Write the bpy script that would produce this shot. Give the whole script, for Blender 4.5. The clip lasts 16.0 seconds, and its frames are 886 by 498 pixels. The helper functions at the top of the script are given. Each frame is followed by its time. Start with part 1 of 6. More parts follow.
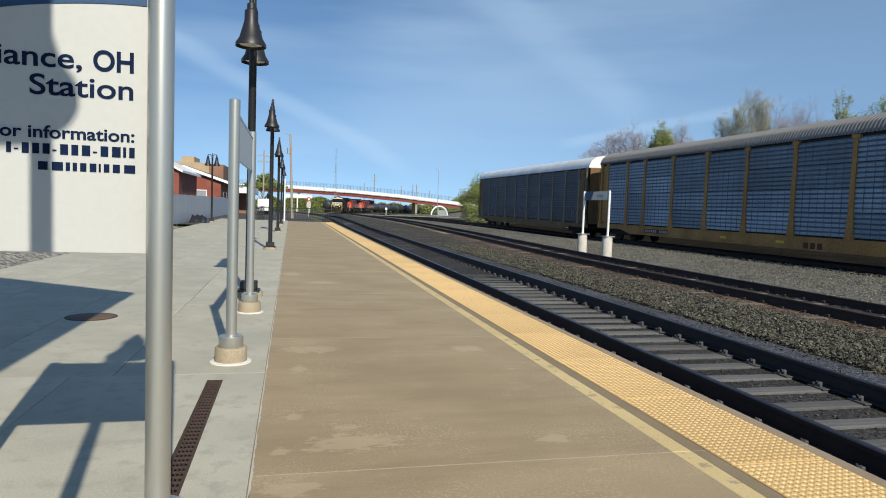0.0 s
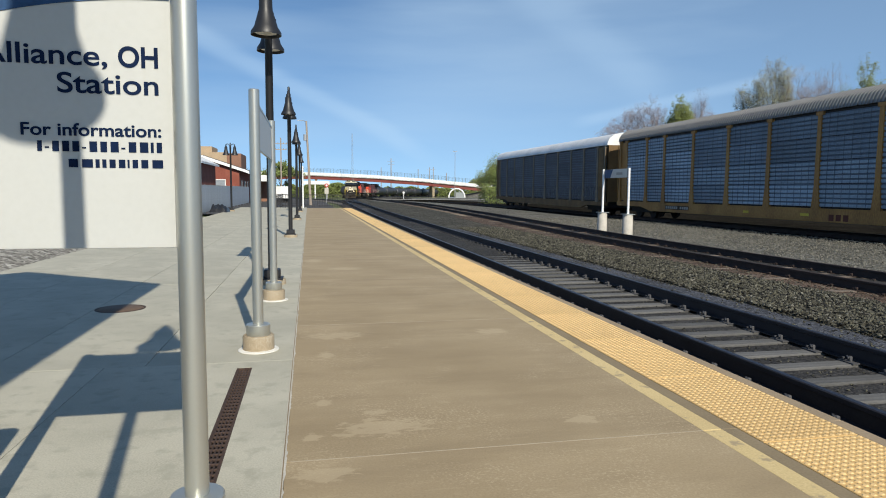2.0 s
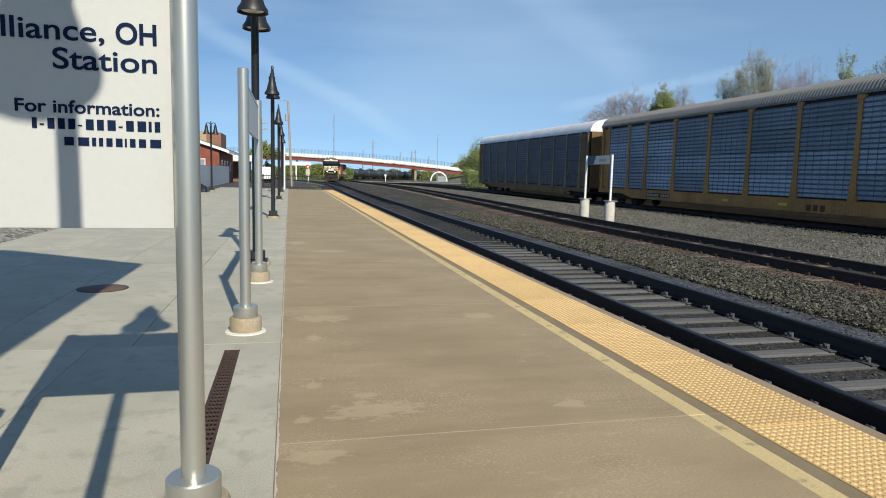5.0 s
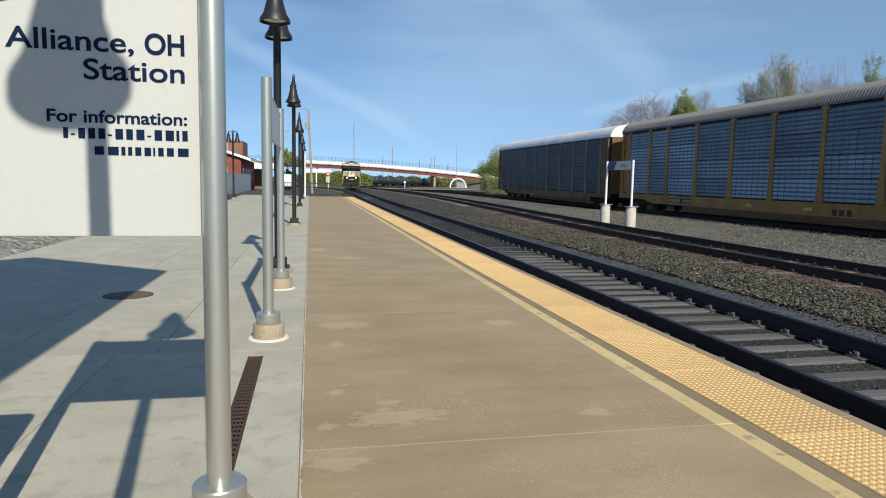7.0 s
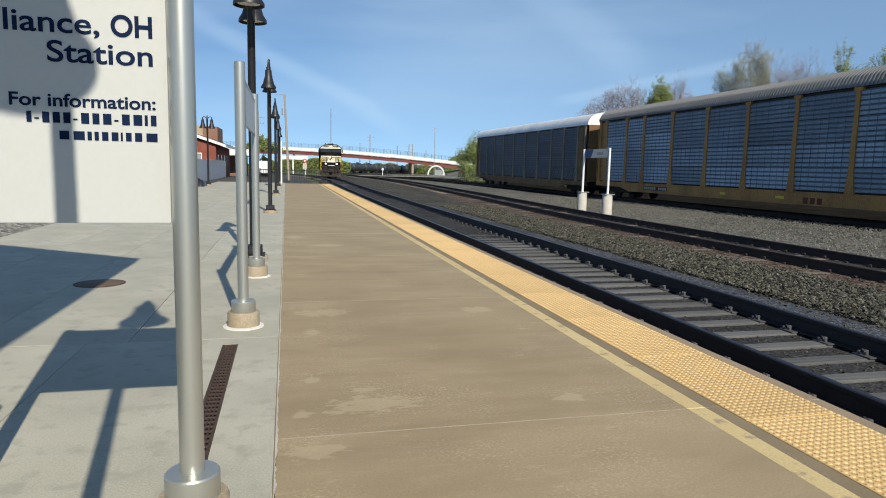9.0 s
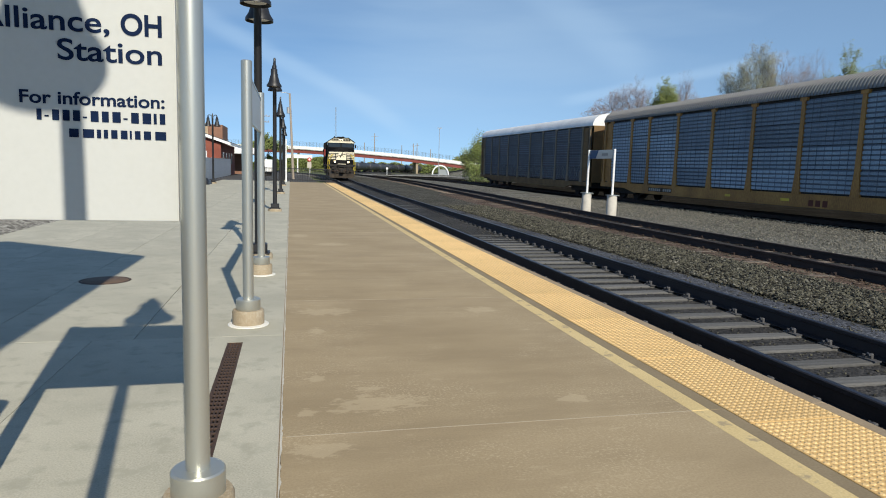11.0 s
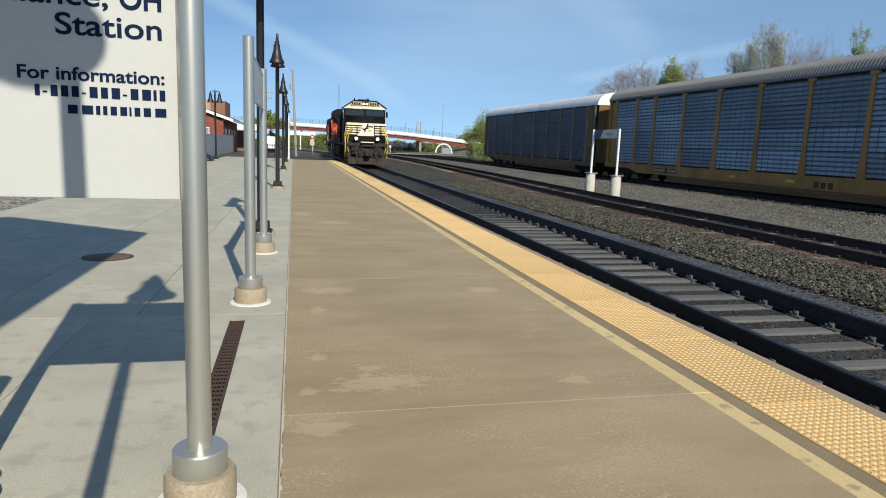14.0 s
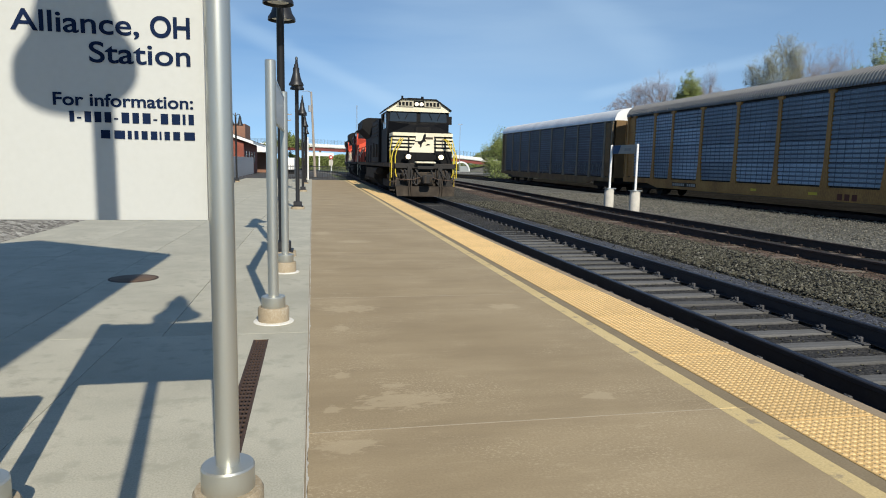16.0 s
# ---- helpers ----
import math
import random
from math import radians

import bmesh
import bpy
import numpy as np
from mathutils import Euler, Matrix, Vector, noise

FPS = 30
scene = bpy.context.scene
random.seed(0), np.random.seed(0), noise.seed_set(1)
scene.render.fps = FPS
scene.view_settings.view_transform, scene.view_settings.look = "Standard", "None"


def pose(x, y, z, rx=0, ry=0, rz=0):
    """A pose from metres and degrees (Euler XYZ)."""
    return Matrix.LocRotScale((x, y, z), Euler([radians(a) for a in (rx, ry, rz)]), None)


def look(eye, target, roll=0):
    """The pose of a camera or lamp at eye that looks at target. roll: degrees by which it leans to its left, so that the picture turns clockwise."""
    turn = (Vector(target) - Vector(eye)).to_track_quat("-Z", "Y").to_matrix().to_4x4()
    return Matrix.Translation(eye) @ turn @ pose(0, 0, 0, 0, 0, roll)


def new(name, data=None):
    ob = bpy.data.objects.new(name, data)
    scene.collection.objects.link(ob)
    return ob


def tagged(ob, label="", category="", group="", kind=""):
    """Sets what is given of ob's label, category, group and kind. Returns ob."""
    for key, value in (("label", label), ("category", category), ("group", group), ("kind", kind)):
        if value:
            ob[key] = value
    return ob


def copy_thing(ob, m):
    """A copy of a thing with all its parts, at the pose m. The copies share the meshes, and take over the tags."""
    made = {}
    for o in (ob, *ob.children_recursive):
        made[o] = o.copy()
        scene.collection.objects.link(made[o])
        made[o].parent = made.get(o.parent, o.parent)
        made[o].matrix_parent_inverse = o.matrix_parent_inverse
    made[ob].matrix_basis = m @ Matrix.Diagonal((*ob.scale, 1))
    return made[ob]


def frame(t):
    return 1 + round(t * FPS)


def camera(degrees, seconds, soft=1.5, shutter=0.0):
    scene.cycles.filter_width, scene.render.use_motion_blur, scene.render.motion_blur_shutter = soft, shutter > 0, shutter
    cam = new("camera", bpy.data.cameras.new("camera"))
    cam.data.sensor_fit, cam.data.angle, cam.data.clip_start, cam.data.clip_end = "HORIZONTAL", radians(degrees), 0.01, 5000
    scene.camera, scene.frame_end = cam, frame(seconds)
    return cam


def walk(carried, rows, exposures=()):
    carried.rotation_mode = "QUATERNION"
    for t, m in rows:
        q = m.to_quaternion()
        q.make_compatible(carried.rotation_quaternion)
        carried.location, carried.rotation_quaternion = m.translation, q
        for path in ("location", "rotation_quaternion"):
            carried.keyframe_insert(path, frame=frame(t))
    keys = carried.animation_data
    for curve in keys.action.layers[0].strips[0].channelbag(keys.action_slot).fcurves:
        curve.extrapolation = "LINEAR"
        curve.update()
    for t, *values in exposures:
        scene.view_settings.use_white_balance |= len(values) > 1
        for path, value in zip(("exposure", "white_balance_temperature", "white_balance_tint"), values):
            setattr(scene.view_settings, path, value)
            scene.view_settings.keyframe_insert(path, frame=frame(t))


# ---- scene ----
cam = camera(68.8, 16.0, soft=1.0)
PATH = [
    (0, (0.099, -0.011, 1.343), (0.56, 1.931, 1.217), 2.1),
    (0.5, (0.106, -0.011, 1.344), (0.551, 1.932, 1.182), 1.2),
    (1, (0.11, -0.017, 1.345), (0.564, 1.925, 1.194), 0.9),
    (1.5, (0.095, -0.006, 1.346), (0.523, 1.941, 1.18), 0.7),
    (2, (0.068, -0.002, 1.354), (0.473, 1.948, 1.173), 0.4),
    (2.5, (0.02, -0.001, 1.358), (0.47, 1.94, 1.181), 0.8),
    (3, (0.003, 0.003, 1.356), (0.47, 1.936, 1.148), 1.1),
    (3.5, (0.0, 0.003, 1.356), (0.498, 1.928, 1.138), 1.9),
    (4, (0.005, 0.006, 1.357), (0.507, 1.928, 1.128), 1.7),
    (6.5, (-0.017, 0.01, 1.36), (0.382, 1.958, 1.139), 1.2),
    (7, (-0.019, 0.019, 1.36), (0.385, 1.966, 1.148), 1.1),
    (7.5, (-0.022, 0.018, 1.36), (0.377, 1.965, 1.134), 1.1),
    (8, (-0.019, 0.023, 1.358), (0.397, 1.964, 1.118), 0.9),
    (8.5, (-0.01, 0.022, 1.357), (0.453, 1.952, 1.111), 1.4),
    (9, (-0.005, 0.023, 1.358), (0.465, 1.951, 1.109), 1.3),
    (11.5, (-0.017, 0.02, 1.361), (0.442, 1.951, 1.111), 1.8),
    (12, (-0.016, 0.025, 1.362), (0.454, 1.954, 1.121), 1.7),
    (12.5, (-0.014, 0.027, 1.361), (0.459, 1.955, 1.115), 1.6),
    (13, (-0.007, 0.016, 1.356), (0.474, 1.94, 1.096), 1.8),
    (13.5, (-0.003, 0.052, 1.359), (0.479, 1.953, 0.968), 1.6),
    (14, (-0.012, 0.043, 1.365), (0.439, 1.965, 1.05), 2.2),
    (14.5, (-0.017, 0.033, 1.368), (0.428, 1.958, 1.059), 2.5),
    (15, (-0.023, 0.017, 1.367), (0.379, 1.954, 1.074), 1.1),
    (15.5, (-0.03, 0.018, 1.36), (0.354, 1.96, 1.074), 0.8),
    (16, (-0.032, 0.022, 1.363), (0.363, 1.965, 1.101), 1.2),
]
walk(cam, [(t, look(eye, target, roll)) for t, eye, target, roll in PATH])

# ---- light: low spring sun behind the camera, clear sky ----
SUN_EL, SUN_X, SUN_Y = 34.9, 0.222, -1.414
world = bpy.data.worlds.new("world")
scene.world = world
world.use_nodes = True
wn, wl = world.node_tree.nodes, world.node_tree.links
sky = wn.new("ShaderNodeTexSky")
sky.sky_type = "NISHITA"
sky.sun_disc = False
sky.sun_elevation = radians(SUN_EL)
sky.sun_rotation = math.atan2(SUN_X, SUN_Y)
sky.air_density, sky.dust_density, sky.ozone_density = 1.0, 0.0, 3.0
wn["Background"].inputs["Strength"].default_value = 0.126
# thin streaks of high cloud over the blue; the view samples the sky a little above the haze
stc, smap, sadd = wn.new("ShaderNodeTexCoord"), wn.new("ShaderNodeMapping"), wn.new("ShaderNodeVectorMath")
sadd.operation = "ADD"
sadd.inputs[1].default_value = (0, 0, 0.15)
wl.new(stc.outputs["Generated"], sadd.inputs[0])
wl.new(sadd.outputs[0], sky.inputs["Vector"])
smap.inputs["Rotation"].default_value = (0.35, 0.5, 0.5)
smap.inputs["Scale"].default_value = (1.2, 2.2, 9.0)
wl.new(stc.outputs["Generated"], smap.inputs["Vector"])
streak = wn.new("ShaderNodeTexNoise")
streak.inputs["Scale"].default_value, streak.inputs["Detail"].default_value, streak.inputs["Roughness"].default_value = 1.1, 5, 0.5
wl.new(smap.outputs[0], streak.inputs["Vector"])
sramp = wn.new("ShaderNodeMapRange")
sramp.inputs[1].default_value, sramp.inputs[2].default_value, sramp.inputs[3].default_value, sramp.inputs[4].default_value = 0.42, 0.74, 0.0, 0.30
wl.new(streak.outputs["Fac"], sramp.inputs[0])
smix = wn.new("ShaderNodeMix")
smix.data_type = "RGBA"
smix.inputs[7].default_value = (5.5, 6.3, 7.3, 1)
wl.new(sramp.outputs[0], smix.inputs[0])
wl.new(sky.outputs[0], smix.inputs[6])


def cirrus(source, normal, middle, width, reach, amount):
    """A long feathered streak of high cloud along a great circle, fading out away from its middle."""
    def dot(v):
        d = wn.new("ShaderNodeVectorMath")
        d.operation = "DOT_PRODUCT"
        d.inputs[1].default_value = v
        wl.new(stc.outputs["Generated"], d.inputs[0])
        return d.outputs["Value"]

    def ramp(value, a, b, top):
        r = wn.new("ShaderNodeMapRange")
        r.interpolation_type = "SMOOTHERSTEP"
        r.inputs[1].default_value, r.inputs[2].default_value, r.inputs[3].default_value, r.inputs[4].default_value = a, b, 0.0, top
        wl.new(value, r.inputs[0])
        return r.outputs[0]

    def calc(op, a, b=None):
        q = wn.new("ShaderNodeMath")
        q.operation = op
        for k, v in enumerate((a, b)):
            if isinstance(v, float):
                q.inputs[k].default_value = v
            elif v is not None:
                wl.new(v, q.inputs[k])
        return q.outputs[0]

    ragged = calc("MULTIPLY", calc("SUBTRACT", streak.outputs["Fac"], 0.5), width * 1.6)
    away = calc("ABSOLUTE", calc("ADD", dot(normal), ragged))
    f = calc("MULTIPLY", ramp(away, width, 0.0, amount), ramp(dot(middle), reach, 1.0 - (1.0 - reach) * 0.35, 1.0))
    m = wn.new("ShaderNodeMix")
    m.data_type = "RGBA"
    m.inputs[7].default_value = (5.2, 6.3, 7.8, 1)
    wl.new(f, m.inputs[0])
    wl.new(source, m.inputs[6])
    return m.outputs[2]


clouds = cirrus(smix.outputs[2], (-0.438, 0.126, -0.89), (-0.012, 0.989, 0.146), 0.022, 0.970, 0.24)
clouds = cirrus(clouds, (-0.49, 0.405, -0.771), (0.347, 0.903, 0.254), 0.05, 0.975, 0.16)
clouds = cirrus(clouds, (0.239, 0.004, -0.971), (0.52, 0.844, 0.132), 0.014, 0.985, 0.22)
clouds = cirrus(clouds, (0.34, 0.063, -0.938), (0.5, 0.833, 0.237), 0.30, 0.86, 0.17)
tint = wn.new("ShaderNodeMix")
tint.data_type, tint.blend_type = "RGBA", "MULTIPLY"
tint.inputs[0].default_value = 1.0
tint.inputs[7].default_value = (0.88, 1.0, 1.03, 1)
wl.new(clouds, tint.inputs[6])
wl.new(tint.outputs[2], wn["Background"].inputs["Color"])
sun = new("sun", bpy.data.lights.new("sun", "SUN"))
sun.data.energy, sun.data.angle, sun.data.color = 5.0, radians(0.55), (1.0, 0.93, 0.79)
sun.matrix_world = look((0, 0, 0), (-SUN_X, -SUN_Y, -1.0))
scene.view_settings.exposure = 0.0


# ---- materials ----
def mat(name, base, rough=0.7, metal=0.0, dark=None, light=None, scale=3.0, fine=60.0, amount=0.5, bump=0.15, bump_dist=0.004,
        stretch=(1, 1, 1), per_object=0.0, emit=0.0, spec=0.5, per_island=0.0):
    """Two scales of noise mix three tones; fine noise drives the relief."""
    m = bpy.data.materials.new(name)
    m.use_nodes = True
    n, l = m.node_tree.nodes, m.node_tree.links
    b = n["Principled BSDF"]
    dark = dark or tuple(c * 0.72 for c in base)
    light = light or tuple(min(1, c * 1.22) for c in base)
    geo = n.new("ShaderNodeTexCoord")
    mp = n.new("ShaderNodeMapping")
    mp.inputs["Scale"].default_value = stretch
    l.new(geo.outputs["Object"], mp.inputs["Vector"])
    big, small = n.new("ShaderNodeTexNoise"), n.new("ShaderNodeTexNoise")
    big.inputs["Scale"].default_value, big.inputs["Detail"].default_value = scale, 6
    small.inputs["Scale"].default_value, small.inputs["Detail"].default_value = fine, 4
    l.new(mp.outputs[0], big.inputs["Vector"])
    l.new(mp.outputs[0], small.inputs["Vector"])
    add = n.new("ShaderNodeMath")
    add.operation = "ADD"
    half = n.new("ShaderNodeMath")
    half.operation = "MULTIPLY"
    half.inputs[1].default_value = 0.5
    l.new(big.outputs["Fac"], add.inputs[0])
    l.new(small.outputs["Fac"], add.inputs[1])
    l.new(add.outputs[0], half.inputs[0])
    ramp = n.new("ShaderNodeValToRGB")
    e = ramp.color_ramp.elements
    w = 0.25 * (1.15 - amount)
    e[0].position, e[0].color = 0.5 - w - 0.06, (*dark, 1)
    e[1].position, e[1].color = 0.5 + w + 0.06, (*light, 1)
    mid = e.new(0.5)
    mid.color = (*base, 1)
    l.new(half.outputs[0], ramp.inputs[0])
    out = ramp.outputs[0]
    if per_object or per_island:
        if per_object:
            info = n.new("ShaderNodeObjectInfo")
            rnd, k = info.outputs["Random"], per_object
        else:
            info = n.new("ShaderNodeNewGeometry")
            rnd, k = info.outputs["Random Per Island"], per_island
        rng = n.new("ShaderNodeMapRange")
        rng.inputs[3].default_value, rng.inputs[4].default_value = 1 - k, 1 + k
        l.new(rnd, rng.inputs[0])
        hsv = n.new("ShaderNodeHueSaturation")
        l.new(rng.outputs[0], hsv.inputs["Value"])
        l.new(out, hsv.inputs["Color"])
        out = hsv.outputs[0]
    l.new(out, b.inputs["Base Color"])
    b.inputs["Roughness"].default_value, b.inputs["Metallic"].default_value = rough, metal
    b.inputs["Specular IOR Level"].default_value = spec
    if bump:
        bp = n.new("ShaderNodeBump")
        bp.inputs["Strength"].default_value, bp.inputs["Distance"].default_value = bump, bump_dist
        l.new(small.outputs["Fac"], bp.inputs["Height"])
        l.new(bp.outputs[0], b.inputs["Normal"])
    if emit:
        b.inputs["Emission Color"].default_value = (*base, 1)
        b.inputs["Emission Strength"].default_value = emit
    return m


def gravel_mat(name, tones, scale, bump=0.8):
    """Loose stones: cells of several tones with rounded relief."""
    m = bpy.data.materials.new(name)
    m.use_nodes = True
    n, l = m.node_tree.nodes, m.node_tree.links
    b = n["Principled BSDF"]
    tc = n.new("ShaderNodeTexCoord")
    v = n.new("ShaderNodeTexVoronoi")
    v.inputs["Scale"].default_value = scale
    big = n.new("ShaderNodeTexNoise")
    big.inputs["Scale"].default_value, big.inputs["Detail"].default_value = 0.6, 7
    l.new(tc.outputs["Object"], v.inputs["Vector"])
    l.new(tc.outputs["Object"], big.inputs["Vector"])
    ramp = n.new("ShaderNodeValToRGB")
    e = ramp.color_ramp.elements
    e[0].color, e[1].color = (*tones[0], 1), (*tones[-1], 1)
    for k, tone in enumerate(tones[1:-1]):
        el = e.new((k + 1) / (len(tones) - 1))
        el.color = (*tone, 1)
    sep = n.new("ShaderNodeSeparateColor")
    l.new(v.outputs["Color"], sep.inputs[0])
    l.new(sep.outputs[0], ramp.inputs[0])
    rng = n.new("ShaderNodeMapRange")
    rng.inputs[1].default_value, rng.inputs[2].default_value = 0.35, 0.65
    rng.inputs[3].default_value, rng.inputs[4].default_value = 0.72, 1.2
    l.new(big.outputs["Fac"], rng.inputs[0])
    hsv = n.new("ShaderNodeHueSaturation")
    l.new(rng.outputs[0], hsv.inputs["Value"])
    l.new(ramp.outputs[0], hsv.inputs["Color"])
    l.new(hsv.outputs[0], b.inputs["Base Color"])
    bp = n.new("ShaderNodeBump")
    bp.invert = True
    bp.inputs["Strength"].default_value, bp.inputs["Distance"].default_value = bump, 0.03
    l.new(v.outputs["Distance"], bp.inputs["Height"])
    l.new(bp.outputs[0], b.inputs["Normal"])
    b.inputs["Roughness"].default_value = 0.9
    b.inputs["Specular IOR Level"].default_value = 0.15
    return m


def stained_mat(name, base, dark, light, patch, patch_scale, patch_cut, fine=90.0, bump=0.25, per_object=0.04, speckle=0.0, edge=0.014):
    """Old concrete: broad mottling, scaled pale patches with ragged edges, fine aggregate."""
    m = mat(name, base, 0.88, dark=dark, light=light, scale=1.1, fine=fine, amount=0.85, bump=bump, per_object=per_object)
    n, l = m.node_tree.nodes, m.node_tree.links
    b = n["Principled BSDF"]
    old = b.inputs["Base Color"].links[0].from_socket
    tc = n.new("ShaderNodeTexCoord")
    p = n.new("ShaderNodeTexNoise")
    p.inputs["Scale"].default_value, p.inputs["Detail"].default_value, p.inputs["Roughness"].default_value = patch_scale, 9, 0.62
    l.new(tc.outputs["Object"], p.inputs["Vector"])
    r = n.new("ShaderNodeValToRGB")
    r.color_ramp.elements[0].position, r.color_ramp.elements[1].position = patch_cut, patch_cut + edge
    l.new(p.outputs["Fac"], r.inputs[0])
    mix = n.new("ShaderNodeMix")
    mix.data_type = "RGBA"
    mix.inputs[7].default_value = (*patch, 1)
    l.new(r.outputs[0], mix.inputs[0])
    l.new(old, mix.inputs[6])
    out = mix.outputs[2]
    if speckle:
        sp, gate = n.new("ShaderNodeTexVoronoi"), n.new("ShaderNodeTexNoise")
        sp.inputs["Scale"].default_value = 75
        gate.inputs["Scale"].default_value, gate.inputs["Detail"].default_value = 1.1, 5
        l.new(tc.outputs["Object"], sp.inputs["Vector"])
        l.new(tc.outputs["Object"], gate.inputs["Vector"])
        sep = n.new("ShaderNodeSeparateColor")
        l.new(sp.outputs["Color"], sep.inputs[0])
        mul = n.new("ShaderNodeMath")
        mul.operation = "MULTIPLY"
        g2 = n.new("ShaderNodeMapRange")
        g2.inputs[1].default_value, g2.inputs[2].default_value = 0.42, 0.62
        l.new(gate.outputs["Fac"], g2.inputs[0])
        l.new(sep.outputs[0], mul.inputs[0])
        l.new(g2.outputs[0], mul.inputs[1])
        cut = n.new("ShaderNodeMapRange")
        cut.inputs[1].default_value, cut.inputs[2].default_value, cut.inputs[3].default_value, cut.inputs[4].default_value = 0.35, 1.0, 0.0, speckle
        l.new(mul.outputs[0], cut.inputs[0])
        mx = n.new("ShaderNodeMix")
        mx.data_type = "RGBA"
        mx.inputs[7].default_value = (*[min(1, c * 1.25) for c in patch], 1)
        l.new(cut.outputs[0], mx.inputs[0])
        l.new(out, mx.inputs[6])
        out = mx.outputs[2]
    l.new(out, b.inputs["Base Color"])
    return m


SCALED = [(0.49, 3.60, 0.25, 0.12), (0.45, 3.85, 0.08, 0.04), (0.13, 3.02, 0.14, 0.08), (1.65, 3.50, 0.10, 0.07), (0.30, 5.99, 0.24, 0.14), (0.19, 5.29, 0.06, 0.09),
          (0.15, 4.08, 0.06, 0.05), (0.07, 3.50, 0.05, 0.05), (0.68, 11.16, 0.26, 0.20), (0.15, 12.46, 0.16, 0.30), (1.79, 5.93, 0.14, 0.12), (0.25, 3.50, 0.06, 0.03)]


def scaled_platform_mat():
    """Old tan concrete: mottled, with crosswise broom streaks, exposed pale aggregate and ragged patches where the face has scaled off."""
    base, pale = (0.352, 0.270, 0.160), (0.475, 0.380, 0.243)
    m = mat("tan_concrete", base, 0.88, dark=(0.305, 0.231, 0.133), light=(0.400, 0.313, 0.192), scale=0.9, fine=85, amount=0.85, bump=0.45, per_object=0.03)
    n, l = m.node_tree.nodes, m.node_tree.links
    b = n["Principled BSDF"]
    out = b.inputs["Base Color"].links[0].from_socket
    pos = n.new("ShaderNodeNewGeometry").outputs["Position"]

    def calc(op, a, c):
        q = n.new("ShaderNodeMath")
        q.operation = op
        for k, v in enumerate((a, c)):
            if isinstance(v, float):
                q.inputs[k].default_value = v
            else:
                l.new(v, q.inputs[k])
        return q.outputs[0]

    def cloud(stretch, detail, rough):
        mp, t = n.new("ShaderNodeMapping"), n.new("ShaderNodeTexNoise")
        mp.inputs["Scale"].default_value = stretch
        l.new(pos, mp.inputs["Vector"])
        t.inputs["Scale"].default_value, t.inputs["Detail"].default_value, t.inputs["Roughness"].default_value = 1.0, detail, rough
        l.new(mp.outputs[0], t.inputs["Vector"])
        return t.outputs["Fac"]

    def ramp(value, a, c, top):
        r = n.new("ShaderNodeMapRange")
        r.inputs[1].default_value, r.inputs[2].default_value, r.inputs[3].default_value, r.inputs[4].default_value = a, c, 0.0, top
        l.new(value, r.inputs[0])
        return r.outputs[0]

    def tone(factor, colour):
        x = n.new("ShaderNodeMix")
        x.data_type = "RGBA"
        x.inputs[7].default_value = (*colour, 1)
        l.new(factor, x.inputs[0])
        l.new(out, x.inputs[6])
        return x.outputs[2]

    ragged = cloud((11, 24, 1), 9, 0.68)
    broad = cloud((1.1, 1.5, 1), 4, 0.55)
    # dirty film in broad bands, then worn flecks gathered where the film is thin
    out = tone(ramp(cloud((0.8, 2.6, 1), 5, 0.6), 0.42, 0.68, 0.7), (0.262, 0.197, 0.114))
    flecks = calc("MULTIPLY", ramp(cloud((58, 62, 1), 4, 0.65), 0.53, 0.61, 0.7), ramp(broad, 0.46, 0.60, 1.0))
    out = tone(flecks, (0.50, 0.405, 0.265))
    out = tone(calc("MULTIPLY", ramp(cloud((4, 16, 1), 10, 0.75), 0.575, 0.63, 0.6), ramp(broad, 0.36, 0.58, 1.0)), pale)
    out = tone(ramp(cloud((150, 150, 1), 2, 0.5), 0.69, 0.73, 0.5), (0.15, 0.12, 0.08))
    near = None
    for cx, cy, rx, ry in SCALED:
        sub, k, ln = n.new("ShaderNodeVectorMath"), n.new("ShaderNodeVectorMath"), n.new("ShaderNodeVectorMath")
        sub.operation, k.operation, ln.operation = "SUBTRACT", "MULTIPLY", "LENGTH"
        sub.inputs[1].default_value, k.inputs[1].default_value = (cx, cy, 0), (1 / rx, 1 / ry, 0)
        l.new(pos, sub.inputs[0])
        l.new(sub.outputs[0], k.inputs[0])
        l.new(k.outputs[0], ln.inputs[0])
        near = ln.outputs["Value"] if near is None else calc("MINIMUM", near, ln.outputs["Value"])
    edge = calc("ADD", near, calc("MULTIPLY", calc("SUBTRACT", ragged, 0.5), 4.6))
    out = tone(ramp(edge, 1.12, 0.82, 0.55), pale)
    l.new(out, b.inputs["Base Color"])
    return m


TAN = scaled_platform_mat()
GREY = stained_mat("grey_concrete", (0.44, 0.417, 0.332), (0.345, 0.33, 0.265), (0.515, 0.49, 0.397), (0.375, 0.358, 0.284), 6.0, 0.52, fine=110, bump=0.4, speckle=0.4, edge=0.12)
TACTILE = mat("tactile_yellow", (0.61, 0.393, 0.153), 0.75, dark=(0.51, 0.32, 0.12), light=(0.67, 0.447, 0.192), scale=1.2, fine=40, per_object=0.07)
DOME = mat("lighter_domes", (0.71, 0.492, 0.226), 0.7, scale=1.2, fine=40, per_object=0.05)
FADED = stained_mat("faded_yellow_paint", (0.60, 0.46, 0.22), (0.50, 0.37, 0.18), (0.68, 0.54, 0.29), (0.38, 0.295, 0.175), 7.0, 0.56, edge=0.08)
